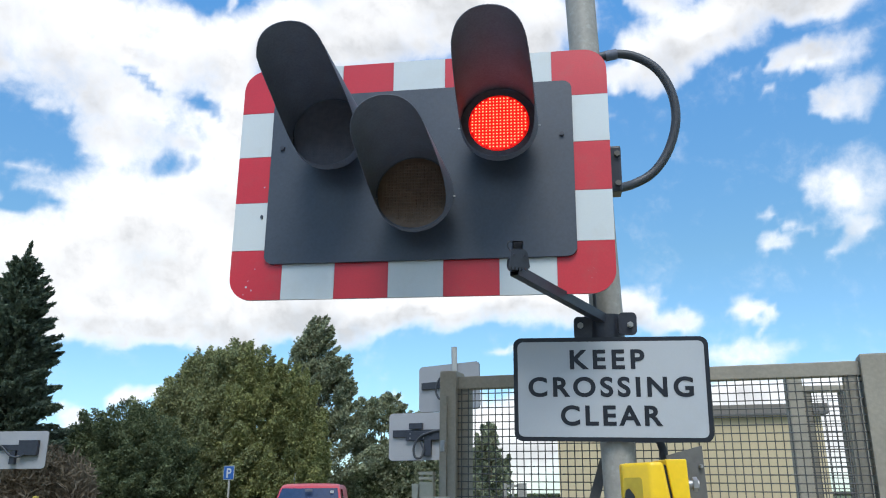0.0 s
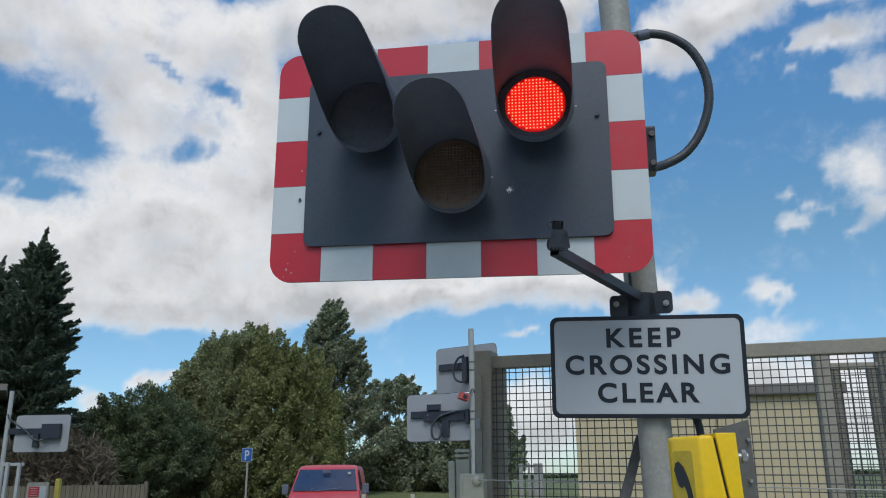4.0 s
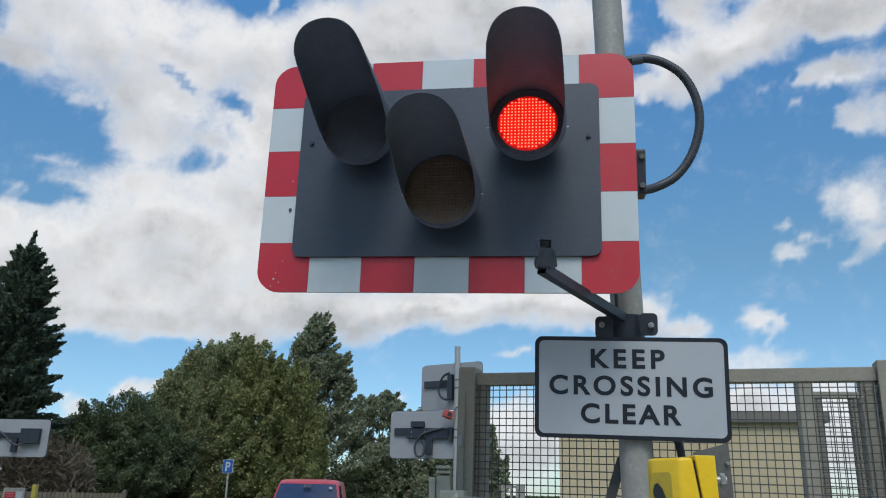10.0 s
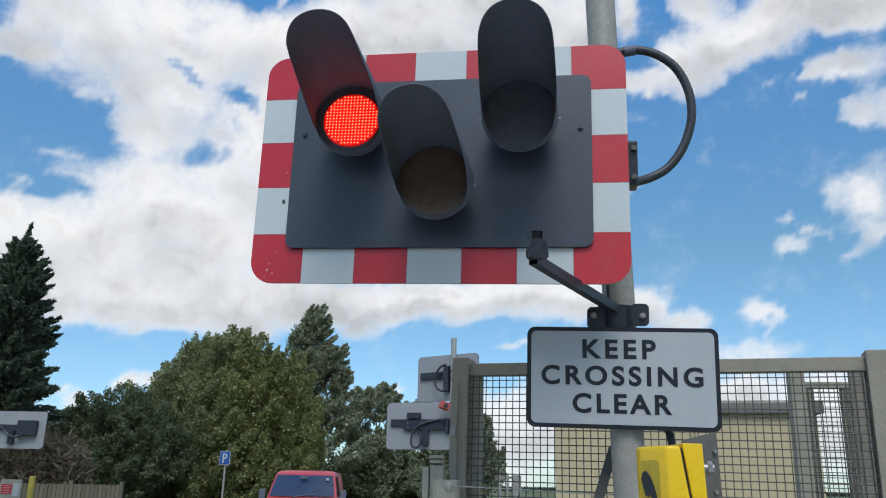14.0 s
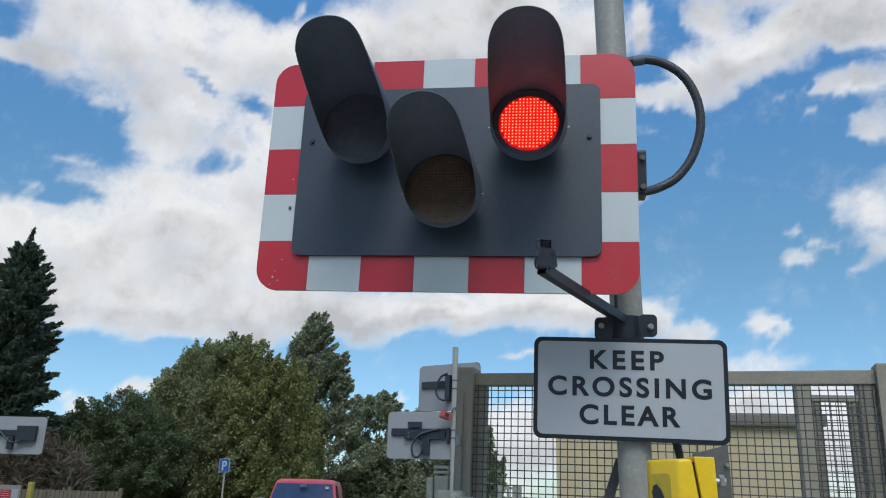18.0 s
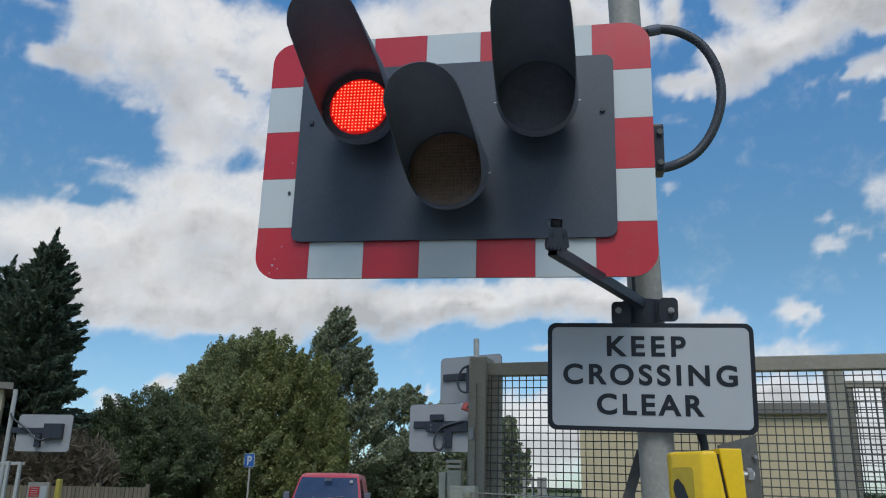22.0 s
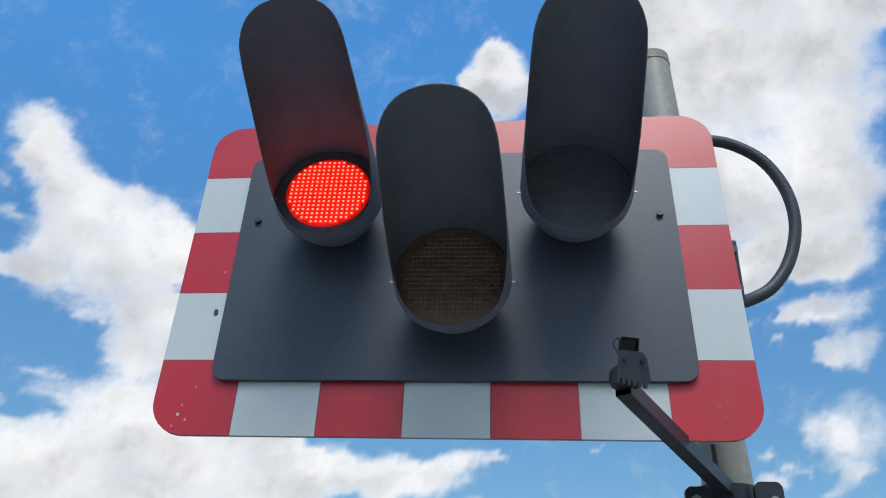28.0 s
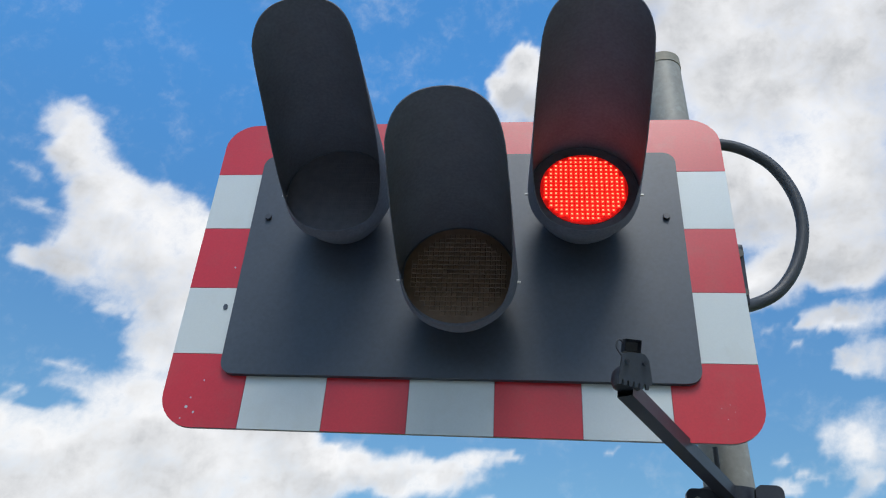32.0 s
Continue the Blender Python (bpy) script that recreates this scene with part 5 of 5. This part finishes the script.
# ---------------------------------------------------------------- clouds
# heaps of cloud: azimuth, elevation, half length, half height, tilt (all in degrees) and thickness, below zero for a gap
BANK_UPPER = ((-34.8, 30.3, 4.6, 2.3, 0, 0.74), (-28.5, 30.8, 4.1, 2.6, 0, 0.74), (-24.4, 30.3, 1.9, 1.4, 0, 0.93), (-30.9, 27.7, 4.1, 1.7, 0, 0.74), (-28, 25.5, 4.2, 1.7, 0, 0.74), (-32.1, 25.1, 1.6, 1.8, 0, 0.69), (-38.3, 26.8, 1.3, 0.5, 0, 0.55), (-41, 26.8, 0.8, 0.8, 0, 0.44), (-35.4, 24.9, 1.2, 0.3, -15, 0.41), (-36.7, 21.1, 0.8, 0.3, 0, 0.47), (-29.3, 27.9, 1.4, 0.4, -20, -0.7), (-24.8, 26.9, 1.1, 0.5, -20, -0.8), (-26.8, 22, 0.8, 1.0, 0, -0.7), (-36.8, 19, 1.1, 0.6, 0, -0.7))
BANK_MAIN = ((-39, 16.5, 3.8, 1.9, 0, 1), (-30.6, 19.1, 4.9, 2.8, 0, 1), (-25.2, 18.2, 3.6, 3.2, 0, 1), (-35.4, 14.8, 6.5, 2.9, 0, 1), (-27.8, 13.9, 8.5, 3.1, 0, 1), (-35.8, 11.3, 3.2, 1.6, 0, 1), (-23.5, 11.9, 6.3, 1.5, 0, 1), (-31.1, 10.9, 5.6, 1.2, 0, 1), (-16.6, 12.3, 5.3, 1.6, 0, 1), (-9, 12.9, 5.0, 1.7, 0, 1), (-2.6, 13, 4.5, 1.7, 0, 1), (2.8, 13.1, 3.6, 1.8, 0, 1), (6.8, 12.8, 1.6, 1.3, 0, 0.93), (9, 11.7, 1.4, 0.7, 0, 0.84), (-38.5, 19.4, 0.8, 0.3, 0, 0.65),)
LOW_PUFFS = ((-29.8, 6.6, 1.5, 0.6, 5, 0.93), (-30.8, 6.2, 0.8, 0.3, 0, 0.74), (-34.4, 4.8, 1.0, 0.7, 0, 0.84), (-11.3, 6.3, 0.5, 0.7, 0, 0.74), (-3.6, 9.3, 1.2, 0.3, 0, 0.74), (13.7, 9.1, 3.3, 0.7, 0, 0.65), (12.2, 7.4, 4.4, 0.8, 0, 0.58), (-3.3, 5.5, 2.0, 1.3, 0, 0.74), (-4.4, 1.9, 3.1, 2.3, 0, 0.7), (17.8, 4.8, 1.7, 2.0, 0, 0.47))
EAST_PUFFS = ((16.9, 17.2, 0.9, 0.4, 0, 0.59), (15.5, 17.9, 0.6, 0.3, 0, 0.52), (15.3, 16.2, 1.2, 0.5, 0, 0.63), (14.8, 11.5, 0.9, 0.5, 0, 0.67), (13.7, 11.2, 0.8, 0.3, 0, 0.6), (15.5, 11.1, 0.8, 0.4, 0, 0.6), (14.7, 10.3, 0.3, 0.3, 0, 0.4), (20.9, 18.8, 1.3, 1.3, 0, 0.7), (20.9, 16.2, 1.0, 0.8, 0, 0.63), (19.8, 15.1, 1.3, 0.3, 0, 0.49), (19.1, 18.5, 0.5, 0.4, 0, 0.49), (21.3, 24.2, 1.1, 0.7, 0, 0.63), (20.4, 24.9, 0.6, 0.3, 0, 0.49), (17.1, 25.5, 0.4, 0.3, 0, 0.45), (15.9, 26.9, 0.8, 0.3, 0, 0.42))
EAST_PUFFS_B = ((19.7, 27, 1.2, 0.6, 0, 0.79), (21.6, 27.3, 1.3, 0.6, 0, 0.84), (18.2, 26.9, 0.7, 0.3, 0, 0.56), (7.6, 28.4, 1.9, 0.8, 5, 0.93),)
EAST_BAND = ((12.1, 30, 2.7, 1.6, 15, 1), (16.7, 31.3, 3.8, 1.6, 10, 1), (21.3, 31.2, 2.6, 1.5, 0, 1), (11.9, 33, 1.5, 1.2, 0, 0.93), (6.2, 33.3, 0.9, 1.7, 0, 0.93), (8.8, 32.1, 0.7, 1.3, -15, -0.8), (13.4, 33.1, 0.8, 0.7, 0, -0.4), (5.9, 30.1, 1.1, 0.6, 0, -0.55), (1.2, 32.6, 2.7, 3.5, 0, 1), (-4.5, 34, 3.5, 3.5, 0, 1), (-11.2, 33.1, 4.7, 3.1, 0, 1), (-16.9, 32.4, 2.7, 2.2, 0, 1), (-22.1, 33.6, 0.4, 0.7, 0, 0.65), (7.2, 25.8, 1.2, 0.3, 0, 0.33), (5.8, 21.1, 0.8, 0.5, 0, 0.56),)
EAST_BAND_B = ((-42.8, 35.1, 1.5, 1.4, 0, 0.88),)
BEHIND_BOARD = ((-23.2, 30.2, 3.6, 2.3, 0, 1), (-22.2, 26.5, 2.7, 2.1, 0, 1), (-22.5, 23.0, 2.8, 2.2, 0, 1), (-21.8, 19.5, 2.4, 2.4, 0, 1), (-4.9, 46.7, 2.2, 2.2, 0, 1), (-3.3, 4.1, 3.9, 2.4, 0, 1), (12.8, 6.1, 5.8, 1.3, 0, 0.95), (18.0, 3.9, 3.0, 2.7, 0, 0.9),)
HIGH_WEST = ((-27.6, 23.2, 3.9, 1.3, 0, 0.74), (-31.3, 22.9, 1.9, 0.8, 0, 0.67), (-22.6, 16.6, 5.6, 2.2, 0, 1), (-15.8, 17.2, 5.4, 1.5, 0, 1), (-9.5, 16.9, 3.9, 1.2, 0, 1), (-39.4, 33, 2.0, 1.2, 0, 0.69), (-34.8, 32.1, 4.0, 2.0, -15, 0.74), (-29.3, 31.3, 2.7, 2.3, 0, 0.74), (-20, 38.5, 1.0, 0.3, 0, 0.47), (-14.9, 39.2, 3.2, 3.2, 0, 1), (-8, 38.4, 3.6, 2.8, 0, 1), (-10, 42.3, 3.9, 2.3, 0, 1), (13.2, 38.4, 4.0, 4.0, 0, 1), (21.8, 36.2, 5.1, 3.4, 0, 1), (22.9, 31.4, 3.4, 1.7, 0, 1), (-40.4, 27.1, 1.3, 0.6, 0, 0.41), (-44.6, 36.3, 1.6, 0.8, 0, 0.65))
ZENITH = ((-43.5, 34, 0.9, 1.4, 0, 0.62), (-40.7, 33.6, 1.8, 1.9, -30, 0.69), (-36.4, 32, 3.7, 2.1, 0, 0.74), (-32.7, 31.9, 1.9, 1.9, 0, 0.69), (-35.6, 28.3, 3.3, 2.8, 0, 0.74), (-39.4, 27.1, 1.8, 0.8, 0, 0.62), (-30.3, 25.4, 1.6, 1.9, 0, 0.69), (-42.9, 29.8, 1.3, 0.5, 0, 0.37), (-45.7, 32, 0.8, 0.5, 0, 0.33), (-5.7, 48.1, 1.4, 1.1, 0, 0.93), (-7.6, 46.9, 1.1, 0.8, 0, 0.93), (-3.6, 45.4, 1.3, 1.2, 0, 0.93))
ZENITH_EAST = ((16.6, 45.9, 4.5, 4.7, 0, 1), (24.8, 42.6, 4.1, 5.8, 0, 1), (22.7, 35.4, 3.8, 2.6, 0, 1), (11.7, 49.6, 2.6, 2.6, 0, 1), (8, 54.4, 4.4, 2.9, 0, 1), (21.1, 52, 5.1, 3.1, 0, 1), (30.1, 48.5, 3.8, 2.9, 0, 1), (-6.2, 18.3, 1.9, 0.8, 0, 0.84), (-3.3, 18.7, 1.0, 0.4, 0, 0.65), (3.7, 19.6, 0.5, 0.3, 0, 0.47),)
EAST_VEIL = ((16.8, 29.8, 2.1, 1.4, 0, 0.62), (20.2, 27.5, 1.6, 0.7, 10, 0.43), (23.1, 27.1, 2.0, 1.1, 10, 0.58), (22.9, 24.5, 2.1, 1.0, 0, 0.55), (18.6, 26.6, 1.8, 0.5, 0, 0.27), (22.2, 29.7, 2.3, 0.8, 0, 0.31), (22.9, 19.3, 2.0, 2.0, 0, 0.47), (20.5, 17.1, 1.7, 0.7, 0, 0.31))
CLOUDS = BEHIND_BOARD + EAST_VEIL + BANK_UPPER + BANK_MAIN + LOW_PUFFS + EAST_PUFFS + EAST_PUFFS_B + EAST_BAND + EAST_BAND_B + HIGH_WEST + ZENITH + ZENITH_EAST

BASE, RIM = 320.0, 4600.0
bm_az = np.concatenate([np.arange(-180, -60, 4.0), np.arange(-60, 48, 0.4), np.arange(48, 180, 4.0)])
bm_el = np.concatenate([np.arange(-1.0, 58, 0.4), np.arange(58, 90.1, 3.0)])
AZ, EL = np.meshgrid(np.radians(bm_az), np.radians(bm_el))
ways = np.stack([np.cos(EL) * np.sin(AZ), np.cos(EL) * np.cos(AZ), np.sin(EL)], -1)
warp = np.array([[noise.turbulence_vector(Vector(w) * 8.0, 5, False, noise_basis="PERLIN_ORIGINAL", amplitude_scale=0.6, frequency_scale=2.1) for w in row] for row in ways])


def heaped(up=0.0):
    """How thick the cloud is in each direction, its outline frayed by a warp."""
    a, e = np.degrees(AZ) + 1.7 * warp[..., 0], np.degrees(EL) + 1.2 * warp[..., 1] + up
    clear = np.ones(AZ.shape)
    gap = np.zeros(AZ.shape)
    for ca, ce, ra, re_, tilt, s in CLOUDS:
        u, v = (a - ca) * math.cos(radians(ce)), e - ce
        c, sn = math.cos(radians(tilt)), math.sin(radians(tilt))
        d2 = ((u * c + v * sn) / ra) ** 2 + ((v * c - u * sn) / re_) ** 2
        g = np.clip(1.18 - 0.60 * d2, 0, 1.0)
        if s > 0:
            clear *= 1 - 0.995 * s * g
        else:
            gap = np.maximum(gap, -s * g)
    return np.clip(1.30 * (1 - clear) - gap, 0, 1.30)


cover = heaped()
under = np.clip(0.5 + 0.75 * (heaped(2.4) - heaped(-1.8)), 0, 1)
# outside the view the broken cloud goes on
rest = np.array([[noise.noise(Vector((math.cos(e) * math.sin(a), math.cos(e) * math.cos(a), math.sin(e))) * 3.3) for a in AZ[0]] for e in EL[:, 0]])
deg_a, deg_e = np.degrees(AZ), np.degrees(EL)
inside = np.clip((56 - np.abs(deg_a + 6)) / 8, 0, 1) * np.clip((58 - deg_e) / 6, 0, 1)
to_sun = np.degrees(np.arccos(np.clip(np.cos(EL) * math.cos(radians(SUN_EL)) * np.cos(AZ - radians(SUN_AZ)) + np.sin(EL) * math.sin(radians(SUN_EL)), -1, 1)))
# with an added gap round the sun, so that its light passes the layer
around = np.clip(0.55 + 1.1 * rest, 0, 1) * np.clip((to_sun - 20) / 8, 0, 1) * np.clip((deg_e + 1) / 3, 0, 1)
cover = cover * inside + around * (1 - inside)
# a level layer that bends down to a rim on the horizon
reach_c = np.minimum(BASE / np.maximum(np.sin(EL), 1e-3), RIM)
cv = (ways * reach_c[..., None]).reshape(-1, 3)
nr, nc = AZ.shape
cf = []
for i in range(nr - 1):
    for k in range(nc):
        cf.append((i * nc + k, i * nc + (k + 1) % nc, (i + 1) * nc + (k + 1) % nc, (i + 1) * nc + k))
me = bpy.data.meshes.new("cloud_layer")
me.from_pydata(cv.tolist(), [], cf)
for key, val in (("cover", cover), ("underside", under)):
    me.attributes.new(key, "FLOAT", "POINT").data.foreach_set("value", val.ravel().astype(np.float32))
me.attributes.new("way", "FLOAT_VECTOR", "POINT").data.foreach_set("vector", ways.reshape(-1).astype(np.float32))
cm = bpy.data.materials.new("cumulus")
cm.use_nodes = True
nt = cm.node_tree
nt.nodes.clear()
o_ = nt.nodes.new("ShaderNodeOutputMaterial")
mixs = nt.nodes.new("ShaderNodeMixShader")
trn = nt.nodes.new("ShaderNodeBsdfTransparent")
emi = nt.nodes.new("ShaderNodeEmission")
at_ = nt.nodes.new("ShaderNodeAttribute")
at_.attribute_name = "cover"
at_way = nt.nodes.new("ShaderNodeAttribute")
at_way.attribute_name = "way"


def cloud_noise(scale, detail, rough, twist=0.0):
    n = nt.nodes.new("ShaderNodeTexNoise")
    n.inputs["Scale"].default_value = scale
    n.inputs["Detail"].default_value = detail
    n.inputs["Roughness"].default_value = rough
    n.inputs["Distortion"].default_value = twist
    nt.links.new(at_way.outputs["Vector"], n.inputs["Vector"])
    return n.outputs["Fac"]


def math_node(op, a, b, c=None):
    n = nt.nodes.new("ShaderNodeMath")
    n.operation = op
    for k, v in enumerate((a, b, c)):
        if v is None:
            continue
        if isinstance(v, (int, float)):
            n.inputs[k].default_value = v
        else:
            nt.links.new(v, n.inputs[k])
    return n.outputs[0]


def map_range(v, a, b, c, d, smooth=True):
    n = nt.nodes.new("ShaderNodeMapRange")
    if smooth:
        n.interpolation_type = "SMOOTHSTEP"
    for k, val in zip(("From Min", "From Max", "To Min", "To Max"), (a, b, c, d)):
        n.inputs[k].default_value = val
    nt.links.new(v, n.inputs["Value"])
    return n.outputs["Result"]


billow = cloud_noise(20.0, 10.0, 0.60, 0.25)
swell = cloud_noise(13.0, 5.0, 0.5, 0.4)
broad = cloud_noise(6.0, 6.0, 0.55)
fray = cloud_noise(70.0, 8.0, 0.62, 0.3)
dens = math_node("MULTIPLY_ADD", math_node("SUBTRACT", billow, 0.5), 1.30, at_.outputs["Fac"])
dens = math_node("MULTIPLY_ADD", math_node("SUBTRACT", broad, 0.5), 0.35, dens)
dens = math_node("MULTIPLY_ADD", math_node("SUBTRACT", fray, 0.5), 0.60, dens)
alpha = map_range(dens, -0.02, 1.42, 0.0, 0.97)
# cloud shading put into the glow colour: greyer below, where thick and in swells
thick = math_node("MULTIPLY_ADD", math_node("SUBTRACT", broad, 0.5), 1.2, dens)
at2 = nt.nodes.new("ShaderNodeAttribute")
at2.attribute_name = "underside"
thick = math_node("MULTIPLY_ADD", math_node("SUBTRACT", at2.outputs["Fac"], 0.5), 0.6, thick)
thick = math_node("MULTIPLY_ADD", math_node("SUBTRACT", swell, 0.5), 1.5, thick)
grey = map_range(thick, 0.85, 1.80, 0.0, 1.0, False)
mixc = nt.nodes.new("ShaderNodeMix")
mixc.data_type = "RGBA"
mixc.inputs["A"].default_value = (0.925, 0.925, 0.93, 1)
mixc.inputs["B"].default_value = (0.54, 0.552, 0.57, 1)
nt.links.new(grey, mixc.inputs["Factor"])
nt.links.new(mixc.outputs["Result"], emi.inputs["Color"])
emi.inputs["Strength"].default_value = 0.90
nt.links.new(alpha, mixs.inputs[0])
nt.links.new(trn.outputs[0], mixs.inputs[1])
nt.links.new(emi.outputs[0], mixs.inputs[2])
nt.links.new(mixs.outputs[0], o_.inputs["Surface"])
me.materials.append(cm)
for p in me.polygons:
    p.use_smooth = True
clouds = tagged(new("backdrop_clouds", me), "broken white and grey cumulus clouds drifting in blue sky", "clouds", kind="structure")


# ---------------------------------------------------------------- what moves
def motions():
    """The two red lamps flash in turn, the clouds drift, and a seed blows past the signal."""
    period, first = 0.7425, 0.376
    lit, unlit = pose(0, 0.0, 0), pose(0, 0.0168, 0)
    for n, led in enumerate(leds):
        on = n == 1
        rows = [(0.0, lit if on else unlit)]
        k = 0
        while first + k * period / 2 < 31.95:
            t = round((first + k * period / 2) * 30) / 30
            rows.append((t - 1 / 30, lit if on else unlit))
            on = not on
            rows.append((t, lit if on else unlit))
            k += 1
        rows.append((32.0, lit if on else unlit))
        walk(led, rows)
    drift = Vector((1.91, 1.18, 0.0))
    walk(clouds, [(t, Matrix.Translation(drift * (t - 16.0))) for t in (0.0, 16.0, 32.0)])
    walk(seed, [(0.0, pose(-5.0, -1.2, 0.9)), (2.6, pose(-2.2, -1.05, 1.15)), (3.8, pose(-0.064, -1.008, 2.034)), (3.9, pose(0.1013, -1.0076, 2.128)), (4.0, pose(0.2667, -1.0062, 2.2221)), (4.1, pose(0.4321, -1.0047, 2.3162)), (4.2, pose(0.5975, -1.003, 2.41)), (5.0, pose(1.9, -1.0, 3.0)), (9.0, pose(7.0, -1.0, 4.0)), (32.0, pose(30.0, -1.5, 6.0))])


motions()
